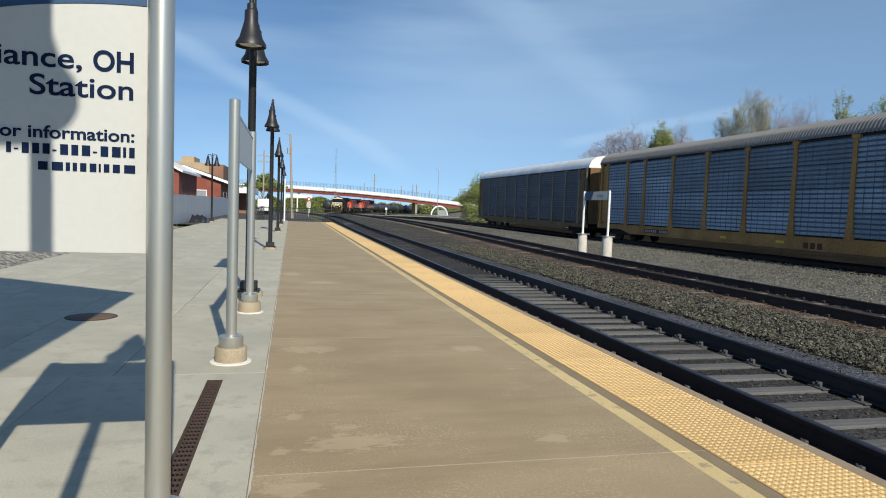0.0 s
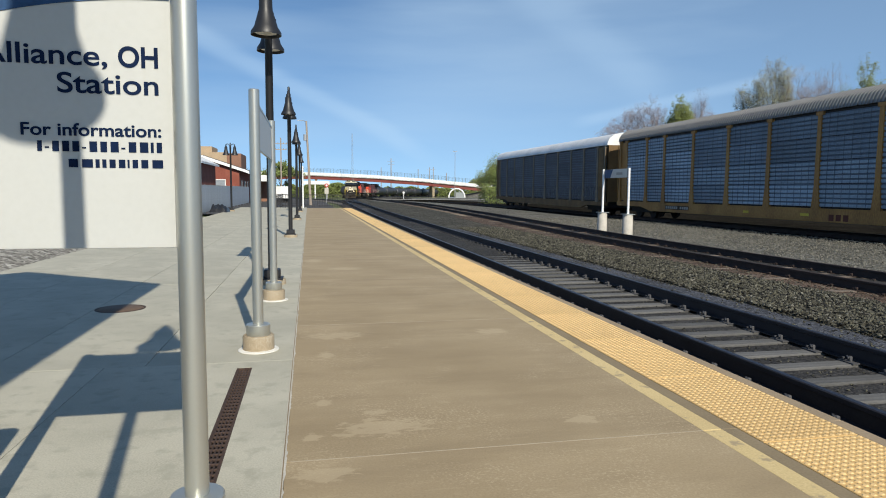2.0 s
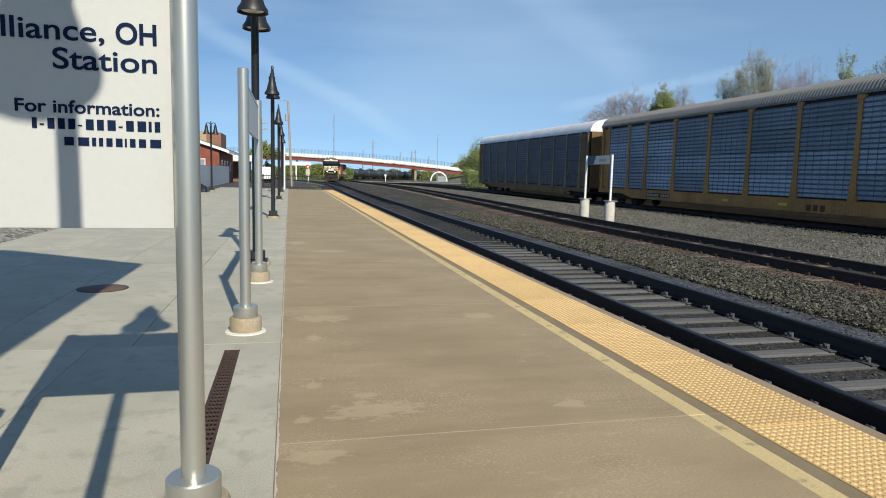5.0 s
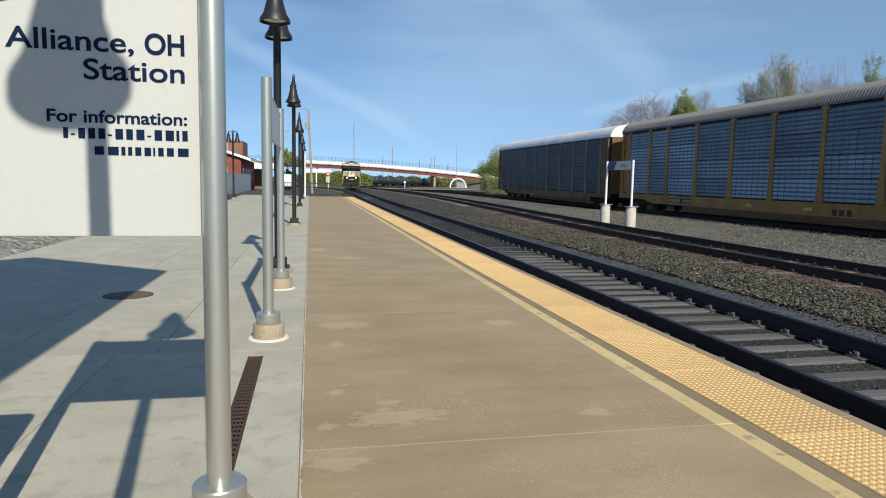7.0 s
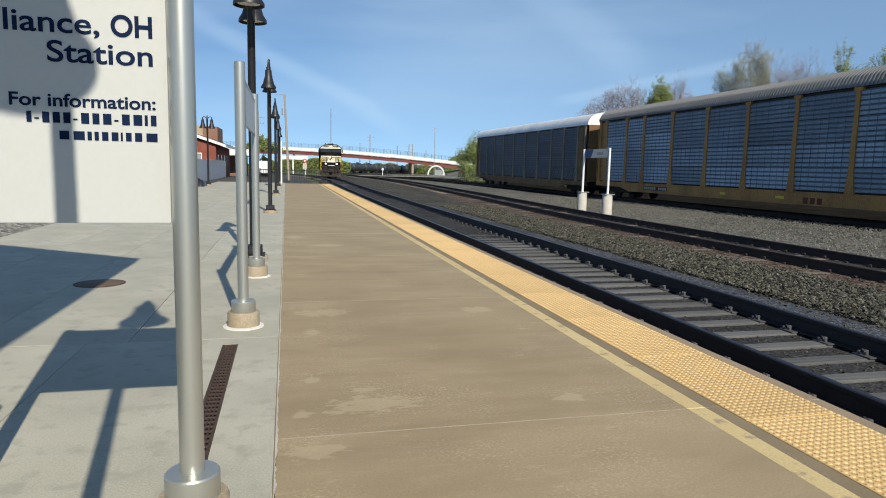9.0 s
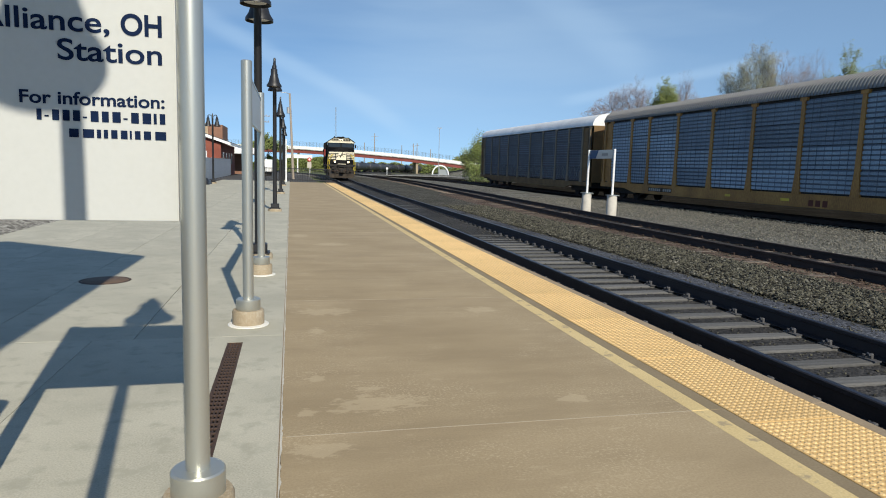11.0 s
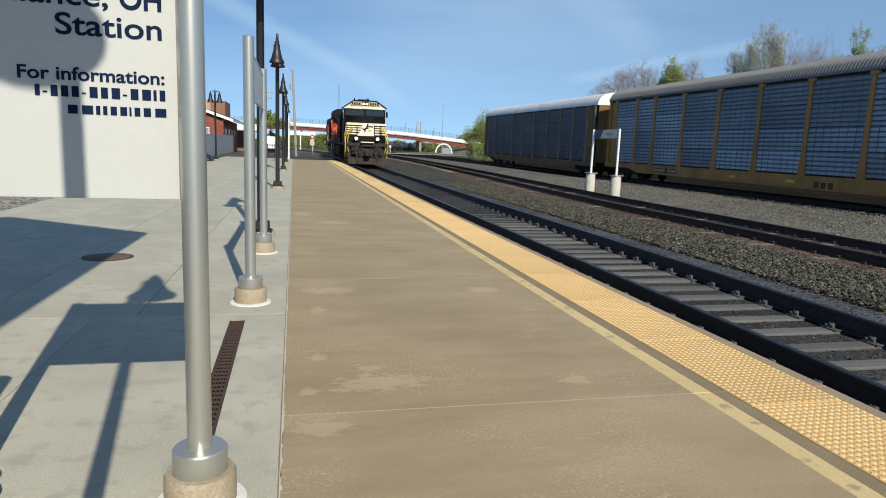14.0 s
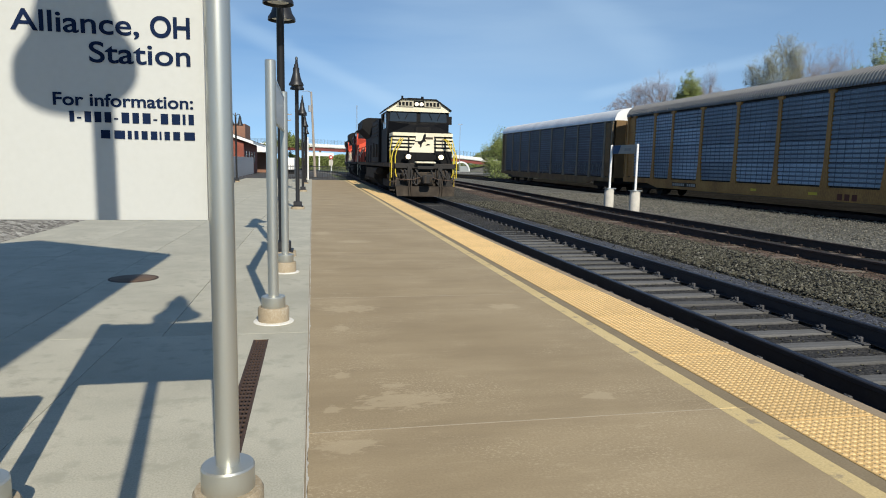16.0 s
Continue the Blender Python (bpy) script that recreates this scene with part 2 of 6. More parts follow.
DARKTAN = mat("dark_tan_concrete", (0.24, 0.185, 0.11), 0.88, dark=(0.19, 0.145, 0.085), light=(0.30, 0.235, 0.145), scale=2.5, fine=85, bump=0.4)
EDGE = mat("edge_concrete", (0.31, 0.235, 0.15), 0.9, scale=2, fine=70)
BASE_CONC = mat("base_concrete", (0.33, 0.265, 0.175), 0.9, dark=(0.22, 0.17, 0.11), light=(0.46, 0.41, 0.33), scale=6, fine=80, bump=0.4)
GROUT = mat("white_grout", (0.72, 0.70, 0.64), 0.9, scale=9, fine=80, bump=0.3)
JOINT = mat("dusty_joint_filler", (0.41, 0.345, 0.25), 0.9, scale=5, fine=80, bump=0.3)
PALE_CONC = mat("pale_concrete", (0.5, 0.47, 0.41), 0.9, scale=5, fine=80, bump=0.3)
RAIL = mat("rail_steel", (0.020, 0.018, 0.022), 0.6, 0.2, dark=(0.012, 0.010, 0.012), light=(0.036, 0.029, 0.031), scale=4, fine=60)
RAILTOP = mat("worn_rail_head", (0.075, 0.07, 0.085), 0.4, 0.9, scale=2, fine=80, stretch=(8, 0.4, 1))
RUSTRAIL = mat("rusty_rail", (0.035, 0.022, 0.018), 0.75, 0.1, dark=(0.02, 0.013, 0.011), light=(0.06, 0.035, 0.026), scale=4, fine=60)
TIE = mat("weathered_tie", (0.105, 0.103, 0.099), 0.9, dark=(0.05, 0.049, 0.047), light=(0.175, 0.17, 0.16), scale=2, fine=30, stretch=(0.6, 9, 3), bump=0.5, per_object=0.2)
TIE_BROWN = mat("brown_tie", (0.16, 0.125, 0.095), 0.9, dark=(0.07, 0.05, 0.038), light=(0.32, 0.275, 0.225), scale=2, fine=30, stretch=(0.6, 9, 3), bump=0.5, per_object=0.35)
BALLAST = gravel_mat("ballast", [(0.015, 0.014, 0.011), (0.045, 0.042, 0.032), (0.08, 0.074, 0.057), (0.15, 0.14, 0.115)], 17)
FINES = gravel_mat("dark_fines", [(0.02, 0.02, 0.021), (0.042, 0.041, 0.041), (0.07, 0.067, 0.064)], 40, 0.4)
BLUEFINES = gravel_mat("blue_grey_fines", [(0.025, 0.026, 0.031), (0.055, 0.058, 0.068), (0.14, 0.146, 0.165)], 45, 0.4)
BANKGRAVEL = gravel_mat("bank_gravel", [(0.12, 0.11, 0.095), (0.22, 0.205, 0.175), (0.32, 0.3, 0.26), (0.45, 0.43, 0.38)], 16)
# gravel tones sunk to near-black: shade under the rail cars put into the colour
UNDERCAR_SHADE = gravel_mat("undercar_shade_gravel", [(0.006, 0.0055, 0.005), (0.012, 0.011, 0.009), (0.022, 0.020, 0.016), (0.036, 0.032, 0.027)], 18)
UNDERCAR_SHADE.node_tree.nodes["Principled BSDF"].inputs["Specular IOR Level"].default_value = 0.0
LIGHTGRAVEL = gravel_mat("light_gravel", [(0.055, 0.052, 0.043), (0.10, 0.096, 0.08), (0.15, 0.144, 0.122), (0.25, 0.24, 0.21)], 14)
STONE = mat("ballast_stone", (0.056, 0.053, 0.037), 0.9, scale=8, fine=60, per_island=1.1, bump=0.3)
PALESTONE = mat("pale_stone", (0.15, 0.142, 0.115), 0.9, scale=8, fine=60, per_island=0.5, bump=0.3)
ALU = mat("brushed_aluminium_paint", (0.50, 0.505, 0.463), 0.36, 0.72, dark=(0.485, 0.49, 0.448), light=(0.515, 0.52, 0.478), scale=2, fine=120, bump=0)
SIGNWHITE = mat("white_sign_enamel", (0.515, 0.525, 0.505), 0.45, scale=1.5, fine=40, dark=(0.49, 0.50, 0.48), light=(0.535, 0.545, 0.525), bump=0.01)
NAVY = mat("navy_vinyl", (0.006, 0.016, 0.05), 0.7, bump=0, spec=0.08)
SIGNBLUE = mat("sign_blue", (0.012, 0.06, 0.16), 0.5, bump=0)
BLACKPAINT = mat("black_powder_coat", (0.016, 0.016, 0.018), 0.45, scale=4, fine=90, bump=0.05)
LENS = mat("frosted_lens", (0.7, 0.69, 0.64), 0.4, bump=0)
IRON = mat("rusty_cast_iron", (0.055, 0.032, 0.022), 0.8, dark=(0.03, 0.018, 0.013), light=(0.1, 0.055, 0.035), scale=12, fine=80, bump=0.3)
MANHOLE = mat("brown_manhole_iron", (0.13, 0.085, 0.055), 0.8, scale=8, fine=60, bump=0.5)
TRENCH_SHADE = mat("trench_depth_shade", (0.01, 0.009, 0.008), 0.9, bump=0)
OCHRE = mat("ochre_rail_car_paint", (0.345, 0.172, 0.043), 0.65, dark=(0.17, 0.085, 0.026), light=(0.47, 0.27, 0.07), scale=1.2, fine=25, stretch=(1, 1, 0.3), amount=0.6)
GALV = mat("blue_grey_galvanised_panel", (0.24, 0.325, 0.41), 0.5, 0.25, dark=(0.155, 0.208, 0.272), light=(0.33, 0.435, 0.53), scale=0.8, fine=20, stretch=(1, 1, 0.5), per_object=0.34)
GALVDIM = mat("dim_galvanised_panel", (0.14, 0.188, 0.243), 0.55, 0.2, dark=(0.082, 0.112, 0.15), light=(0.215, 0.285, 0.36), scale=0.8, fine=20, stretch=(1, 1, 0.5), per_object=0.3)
GALVDARK = mat("sooty_galvanised_panel", (0.072, 0.076, 0.090), 0.55, 0.3, dark=(0.05, 0.052, 0.062), light=(0.13, 0.13, 0.142), scale=0.8, fine=20, stretch=(1, 1, 0.5), per_object=0.14)
ROOFGREY = mat("weathered_roof_sheet", (0.20, 0.20, 0.20), 0.55, 0.2, scale=0.6, fine=20, per_object=0.05)
ROOFWHITE = mat("white_roof_sheet", (0.75, 0.75, 0.74), 0.45, scale=0.6, fine=20)
UNDER = mat("black_running_gear", (0.02, 0.018, 0.016), 0.8, scale=3, fine=40)
LETTER = mat("dark_stencil", (0.05, 0.03, 0.015), 0.8, bump=0)
PALELETTER = mat("pale_stencil", (0.35, 0.34, 0.31), 0.8, bump=0)
LOCOBLACK = mat("locomotive_black", (0.006, 0.006, 0.0065), 0.62, spec=0.15, dark=(0.005, 0.005, 0.006), light=(0.016, 0.015, 0.014), scale=1.5, fine=25, bump=0.03)
LOCOWHITE = mat("locomotive_white", (0.72, 0.655, 0.49), 0.5, dark=(0.60, 0.52, 0.36), scale=2, fine=30, bump=0.02)
LOCODIRT = mat("grimy_running_gear", (0.05, 0.04, 0.031), 0.85, spec=0.2, dark=(0.016, 0.013, 0.011), light=(0.11, 0.088, 0.066), scale=3, fine=40, bump=0.2)
YELLOW = mat("handrail_yellow", (0.62, 0.47, 0.04), 0.5, bump=0)
# dusty maroon, darkened to paint partial shade onto the trailing hoods
HOODMAROON = mat("shaded_dusty_maroon", (0.13, 0.028, 0.024), 0.6, dark=(0.04, 0.016, 0.014), light=(0.2, 0.04, 0.03), scale=1.5, fine=25, bump=0.02)
LOCOORANGE = mat("locomotive_orange", (0.62, 0.075, 0.032), 0.45, scale=1.5, fine=25, bump=0.02)
REDDECK = mat("girder_red", (0.20, 0.042, 0.03), 0.6, scale=0.5, fine=8)
GLASSDARK = mat("cab_glass", (0.02, 0.025, 0.03), 0.06, bump=0)
HEADLIGHT = mat("lit_headlight", (1.0, 0.82, 0.5), 0.3, bump=0, emit=2.4)
LAMPON = mat("dim_headlight", (1.0, 0.85, 0.6), 0.3, bump=0, emit=1.2)
HOSE = mat("worn_rubber_hose", (0.02, 0.018, 0.017), 0.7, bump=0)
RUSTBAR = mat("rusty_bar", (0.10, 0.062, 0.042), 0.75, dark=(0.05, 0.03, 0.022), scale=8, fine=60)
TANKBLACK = mat("tank_car_black", (0.034, 0.037, 0.044), 0.5, dark=(0.014, 0.015, 0.017), light=(0.05, 0.052, 0.058), scale=0.7, fine=12, bump=0.02, per_object=0.3)
FENCEGREY = mat("grey_privacy_slats", (0.38, 0.42, 0.475), 0.5, 0.2, scale=1, fine=15, per_object=0.08)
BRICK = mat("red_brick", (0.24, 0.07, 0.045), 0.85, dark=(0.17, 0.045, 0.03), light=(0.31, 0.10, 0.065), scale=1, fine=12)
TANBLD = mat("tan_stucco", (0.42, 0.31, 0.2), 0.9, scale=0.4, fine=6)
BROWNBLD = mat("brown_brick_far", (0.25, 0.13, 0.085), 0.9, scale=0.4, fine=6)
WHITE = mat("white_paint", (0.78, 0.78, 0.76), 0.6, scale=1, fine=15)
WINDOW = mat("grey_window", (0.28, 0.31, 0.34), 0.2, bump=0)
POLE = mat("weathered_wood_pole", (0.33, 0.28, 0.23), 0.9, scale=2, fine=20, stretch=(6, 6, 0.4))
DARKSTEEL = mat("dark_fence_steel", (0.11, 0.115, 0.12), 0.6, 0.3, scale=2, fine=20)
STEELPOLE = mat("galvanised_mast", (0.35, 0.36, 0.37), 0.5, 0.4, scale=2, fine=20)
LEAF = mat("spring_leaves", (0.175, 0.21, 0.06), 0.6, dark=(0.11, 0.145, 0.035), light=(0.25, 0.29, 0.10), scale=2, fine=10, per_island=0.35, bump=0)
BUDS = mat("pale_spring_buds", (0.235, 0.24, 0.16), 0.7, dark=(0.16, 0.165, 0.11), light=(0.31, 0.315, 0.22), scale=2, fine=10, per_island=0.3, bump=0)
MAUVE = mat("reddish_buds", (0.25, 0.21, 0.205), 0.8, scale=2, fine=10, per_island=0.3, bump=0)
BARK = mat("grey_bark", (0.17, 0.14, 0.12), 0.95, scale=3, fine=20, stretch=(5, 5, 0.6))
GRASS = mat("rough_grass", (0.095, 0.12, 0.035), 0.95, dark=(0.14, 0.11, 0.06), light=(0.12, 0.17, 0.05), scale=0.3, fine=6)
ASPHALT = mat("asphalt", (0.06, 0.058, 0.055), 0.9, scale=0.4, fine=30)
SIGNRED = mat("sign_red", (0.5, 0.03, 0.03), 0.5, bump=0)
TARP = mat("black_plastic", (0.02, 0.02, 0.022), 0.3, scale=3, fine=15, bump=0.6, bump_dist=0.02)


# ---- mesh helpers ----
class Mesh:
    """Gathers boxes, tubes and turned forms of one part."""

    def __init__(self):
        self.v, self.f = [], []

    def add(self, verts, faces):
        k = len(self.v)
        self.v += [tuple(p) for p in verts]
        self.f += [tuple(i + k for i in f) for f in faces]
        return self

    def box(self, x0, x1, y0, y1, z0, z1, c=0.0):
        if c <= 0:
            vs = [(x, y, z) for z in (z0, z1) for y in (y0, y1) for x in (x0, x1)]
            return self.add(vs, [(0, 2, 3, 1), (4, 5, 7, 6), (0, 1, 5, 4), (2, 6, 7, 3), (0, 4, 6, 2), (1, 3, 7, 5)])
        vs = []
        for z, d in ((z0, c), (z0 + c, 0), (z1 - c, 0), (z1, c)):
            vs += [(x0 + d + (c - d), y0 + d, z), (x1 - c, y0 + d, z), (x1 - d, y0 + c, z), (x1 - d, y1 - c, z),
                   (x1 - c, y1 - d, z), (x0 + c, y1 - d, z), (x0 + d, y1 - c, z), (x0 + d, y0 + c, z)]
        fs = [tuple(range(7, -1, -1)), tuple(range(24, 32))]
        for r in range(3):
            for i in range(8):
                j = (i + 1) % 8
                fs.append((r * 8 + i, r * 8 + j, r * 8 + 8 + j, r * 8 + 8 + i))
        return self.add(vs, fs)

    def tube(self, a, b, r0, r1=None, n=10, caps=True):
        a, b = Vector(a), Vector(b)
        r1 = r0 if r1 is None else r1
        d = (b - a).normalized()
        u = d.orthogonal().normalized()
        w = d.cross(u)
        vs = []
        for p, r in ((a, r0), (b, r1)):
            vs += [p + r * (math.cos(2 * math.pi * i / n) * u + math.sin(2 * math.pi * i / n) * w) for i in range(n)]
        fs = [(i, (i + 1) % n, n + (i + 1) % n, n + i) for i in range(n)]
        if caps:
            fs += [tuple(range(n - 1, -1, -1)), tuple(range(n, 2 * n))]
        return self.add(vs, fs)

    def path(self, pts, r, n=8):
        for a, b in zip(pts, pts[1:]):
            self.tube(a, b, r, r, n)
        return self

    def turn(self, profile, x=0, y=0, z=0, n=24):
        """A form turned round an upright axis; profile: radius, height."""
        vs = [(x + r * math.cos(2 * math.pi * i / n), y + r * math.sin(2 * math.pi * i / n), z + h) for r, h in profile for i in range(n)]
        fs = []
        for k in range(len(profile) - 1):
            fs += [(k * n + i, k * n + (i + 1) % n, (k + 1) * n + (i + 1) % n, (k + 1) * n + i) for i in range(n)]
        fs += [tuple(range(n - 1, -1, -1)), tuple(range((len(profile) - 1) * n, len(profile) * n))]
        return self.add(vs, fs)

    def prism(self, profile, a0, a1, axis="y"):
        """A profile drawn along an axis: (x, z) along y, (y, z) along x, (x, y) along z."""
        put = {"y": lambda p, a: (p[0], a, p[1]), "x": lambda p, a: (a, p[0], p[1]), "z": lambda p, a: (p[0], p[1], a)}[axis]
        n = len(profile)
        vs = [put(p, a0) for p in profile] + [put(p, a1) for p in profile]
        fs = [(i, (i + 1) % n, n + (i + 1) % n, n + i) for i in range(n)] + [tuple(range(n - 1, -1, -1)), tuple(range(n, 2 * n))]
        return self.add(vs, fs)

    def sweep(self, profile, route, up=(0, 0, 1)):
        """A profile (across, height) swept along a route of points."""
        n, vs = len(profile), []
        for i, p in enumerate(route):
            a, b = Vector(route[max(0, i - 1)]), Vector(route[min(len(route) - 1, i + 1)])
            d = (b - a).normalized()
            s = d.cross(Vector(up)).normalized()
            vs += [Vector(p) + s * q + Vector((0, 0, h)) for q, h in profile]
        fs = []
        for k in range(len(route) - 1):
            fs += [(k * n + i, k * n + (i + 1) % n, (k + 1) * n + (i + 1) % n, (k + 1) * n + i) for i in range(n)]
        fs += [tuple(range(n - 1, -1, -1)), tuple(range((len(route) - 1) * n, len(route) * n))]
        return self.add(vs, fs)

    def data(self, name, material, smooth=True):
        me = bpy.data.meshes.new(name)
        me.from_pydata(self.v, [], self.f)
        bm = bmesh.new()
        bm.from_mesh(me)
        if len(bm.faces) < 60000:
            bmesh.ops.recalc_face_normals(bm, faces=bm.faces)
        bm.to_mesh(me)
        bm.free()
        me.materials.append(material)
        if smooth:
            me.shade_smooth()
            me.set_sharp_from_angle(angle=radians(38))
        return me


def part(name, m, material, parent=None, label="", smooth=True):
    data = m.data(name, material, smooth) if isinstance(m, Mesh) else m
    ob = new(name, data)
    if parent is not None:
        ob.parent = parent
    return tagged(ob, label)


def thing(name, label, category, m=None, group="", kind=""):
    ob = new(name)
    ob.empty_display_size = 0.3
    if m is not None:
        ob.matrix_world = m
    return tagged(ob, label, category, group, kind)


def setting(name, m, material, label, smooth=False):
    return tagged(part(name, m, material, None, label, smooth), kind="structure")


def smooth01(a, b, x):
    t = min(1.0, max(0.0, (x - a) / (b - a)))
    return t * t * (3 - 2 * t)

BOARD = mat("number_board_glass", (0.42, 0.38, 0.28), 0.5, bump=0)


# ---- the lie of the land ----
RT = -0.146  # rail top beside the platform


def fall(y, x=0.0):
    """How far the ground has dropped at that distance."""
    return 0.95 * smooth01(60, 215, y) + 1.5 * smooth01(215, 430, y)


def route(n_step=4.0, total=520.0):
    """The main track: straight past the platform, easing to the right, then a firm curve."""
    pts, x, y, s = [], 4.675, -64.0, -92.0
    while s < total:
        pts.append((s, x, y))
        h = 0.0 if s < 0 else 0.1 * s / 150 if s < 130 else min(1.1, 0.0867 + (s - 130) / 300)
        step = 2.0
        x, y, s = x + step * math.sin(h), y + step * math.cos(h), s + step
    return pts


MAIN = route()
MAIN_S = np.array([p[0] for p in MAIN])
MAIN_X = np.array([p[1] for p in MAIN])
MAIN_Y = np.array([p[2] for p in MAIN])


def on_main(s):
    x, y = float(np.interp(s, MAIN_S, MAIN_X)), float(np.interp(s, MAIN_S, MAIN_Y))
    return Vector((x, y, RT - fall(y)))


def second_x(y):
    return float(np.interp(y, [-60, 12, 20, 28, 36, 46, 60, 75, 96, 140, 260], [10.5, 10.5, 10.55, 10.95, 11.45, 11.95, 12.45, 12.9, 13.3, 14.6, 19.0]))


SECOND = [Vector((second_x(y), y, -0.205 - fall(y))) for y in np.arange(-30, 240, 4.0)]
YARD_X = 22.05
YARD = [Vector((YARD_X, y, float(np.interp(y, [0, 38, 45, 68, 120], [-0.3, -0.33, -0.39, -0.25, -0.7])))) for y in np.arange(-20, 120, 4.0)]

# ground sheet to the horizon, finer near by
gm = Mesh()
gx = [-900, -300, -120, -60, -30, -15, -8, -4.9, 3.0, 6.5, 10.5, 15, 20, 26, 40, 70, 150, 400, 1200]
gy = [-600, -150, -60, -20, 0, 20, 38, 50, 60, 70, 80, 95, 110, 130, 150, 175, 200, 230, 260, 300, 340, 380, 430, 600, 1000, 2500]
for y in gy:
    for x in gx:
        gm.v.append((x, y, -0.62 - fall(y, x)))
W = len(gx)
gm.f = [(j * W + i, j * W + i + 1, (j + 1) * W + i + 1, (j + 1) * W + i) for j in range(len(gy) - 1) for i in range(W - 1)]
setting("ground", gm, GRASS, "rough grass and dirt ground reaching the horizon")


def strip(name, material, label, x_of, rows, xs, noise_amp=0.015):
    """A sheet of ballast between lines; xs: (offset, height) across."""
    m = Mesh()
    for y in rows:
        for q, h in xs:
            x = x_of(y) + q
            m.v.append((x, y, h - fall(y, x) + noise_amp * noise.noise((x * 1.7, y * 1.7, 0))))
    w = len(xs)
    m.f = [(j * w + i, j * w + i + 1, (j + 1) * w + i + 1, (j + 1) * w + i) for j in range(len(rows) - 1) for i in range(w - 1)]
    return setting(name, m, material, label, smooth=True)


near_rows = [-12 + 0.5 * i for i in range(110)] + list(np.arange(43.5, 250, 5.0))
main_x = lambda y: float(np.interp(y, MAIN_Y[: 190], MAIN_X[: 190]))
strip("ballast_bed_main", FINES, "dark fouled ballast between the rails", main_x, near_rows,
      [(-1.7, -0.45), (-1.3, -0.36), (-0.8, -0.352), (0, -0.355), (0.8, -0.35), (1.25, -0.335), (1.5, -0.34)])
strip("ballast_shoulder", BALLAST, "loose brown-grey ballast between two tracks", main_x, near_rows,
      [(1.35, -0.37), (1.75, -0.345), (2.1, -0.32), (2.8, -0.29), (3.4, -0.29), (3.75, -0.34), (4.05, -0.40), (4.9, -0.42), (7.2, -0.42), (8.5, -0.42)])
strip("blue_fines_strip", BLUEFINES, "blue-grey stone dust beside the far rail", main_x, [-12 + 0.5 * i for i in range(80)],
      [(1.12, -0.345), (1.3, -0.325), (1.55, -0.318), (1.75, -0.325), (1.95, -0.345)], 0.02)
strip("ballast_bed_second", FINES, "dark fouled ballast between rusty rails", second_x, near_rows,
      [(-0.95, -0.46), (-0.72, -0.392), (0, -0.388), (0.72, -0.392), (0.95, -0.46)], 0.01)
strip("rusty_ballast", gravel_mat("rusty_ballast", [(0.03, 0.02, 0.014), (0.075, 0.05, 0.035), (0.12, 0.082, 0.06), (0.2, 0.155, 0.125)], 20), "rust-stained ballast beside the second track", second_x, near_rows[:110],
      [(-2.3, -0.44), (-2.0, -0.395), (-1.2, -0.388), (-0.8, -0.388), (-0.7, -0.45)], 0.012)
strip("light_gravel_bed", LIGHTGRAVEL, "pale crushed gravel beside the yard track", lambda y: 0.0, near_rows,
      [(11.6, -0.415), (12.2, -0.395), (13.0, -0.40), (16.0, -0.46), (19.5, -0.46), (20.2, -0.56), (24.5, -0.62), (31, -0.52), (45, -0.5), (75, -0.55), (77, -0.9)], 0.03)
# sheet that paints the shade under and behind the parked cars
strip("undercar_shade_bed", UNDERCAR_SHADE, "gravel painted near-black as shade under and behind the parked rail cars", lambda y: 0.0, near_rows,
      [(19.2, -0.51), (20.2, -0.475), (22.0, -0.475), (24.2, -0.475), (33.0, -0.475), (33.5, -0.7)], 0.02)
strip("dark_yard_surface", ASPHALT, "dark cinder surface beyond the platform end", lambda y: 0.0, [49, 55, 65, 75, 90, 110, 130, 160, 200],
      [(-20, -0.5), (-8, -0.48), (2.6, -0.46)], 0.0)

strip("gravel_lane", BANKGRAVEL, "pale gravel lane across the far yard", lambda y: 0.0, [155, 160, 165, 170, 176, 183, 190],
      [(13.5, -0.52), (14.5, -0.40), (30, -0.38), (46, -0.36), (62, -0.40), (64, -0.6)], 0.05)

# ---- rails and ties ----
RAIL_PROFILE = [(-0.070, -0.175), (0.070, -0.175), (0.070, -0.163), (0.012, -0.148), (0.010, -0.045), (0.036, -0.034), (0.036, -0.004), (0.030, 0.0),
                (-0.030, 0.0), (-0.036, -0.004), (-0.036, -0.034), (-0.010, -0.045), (-0.012, -0.148), (-0.070, -0.163)]
HEAD_PROFILE = [(-0.024, 0.0005), (0.024, 0.0005), (0.024, 0.002), (-0.024, 0.002)]
HALF = 0.7535


def offset(line, d):
    out = []
    for i, p in enumerate(line):
        a, b = line[max(0, i - 1)], line[min(len(line) - 1, i + 1)]
        s = (b - a).normalized().cross(Vector((0, 0, 1))).normalized()
        out.append(p + s * d)
    return out


CLIP = mat("dusty_rail_clip", (0.075, 0.075, 0.08), 0.7, scale=9, fine=60)


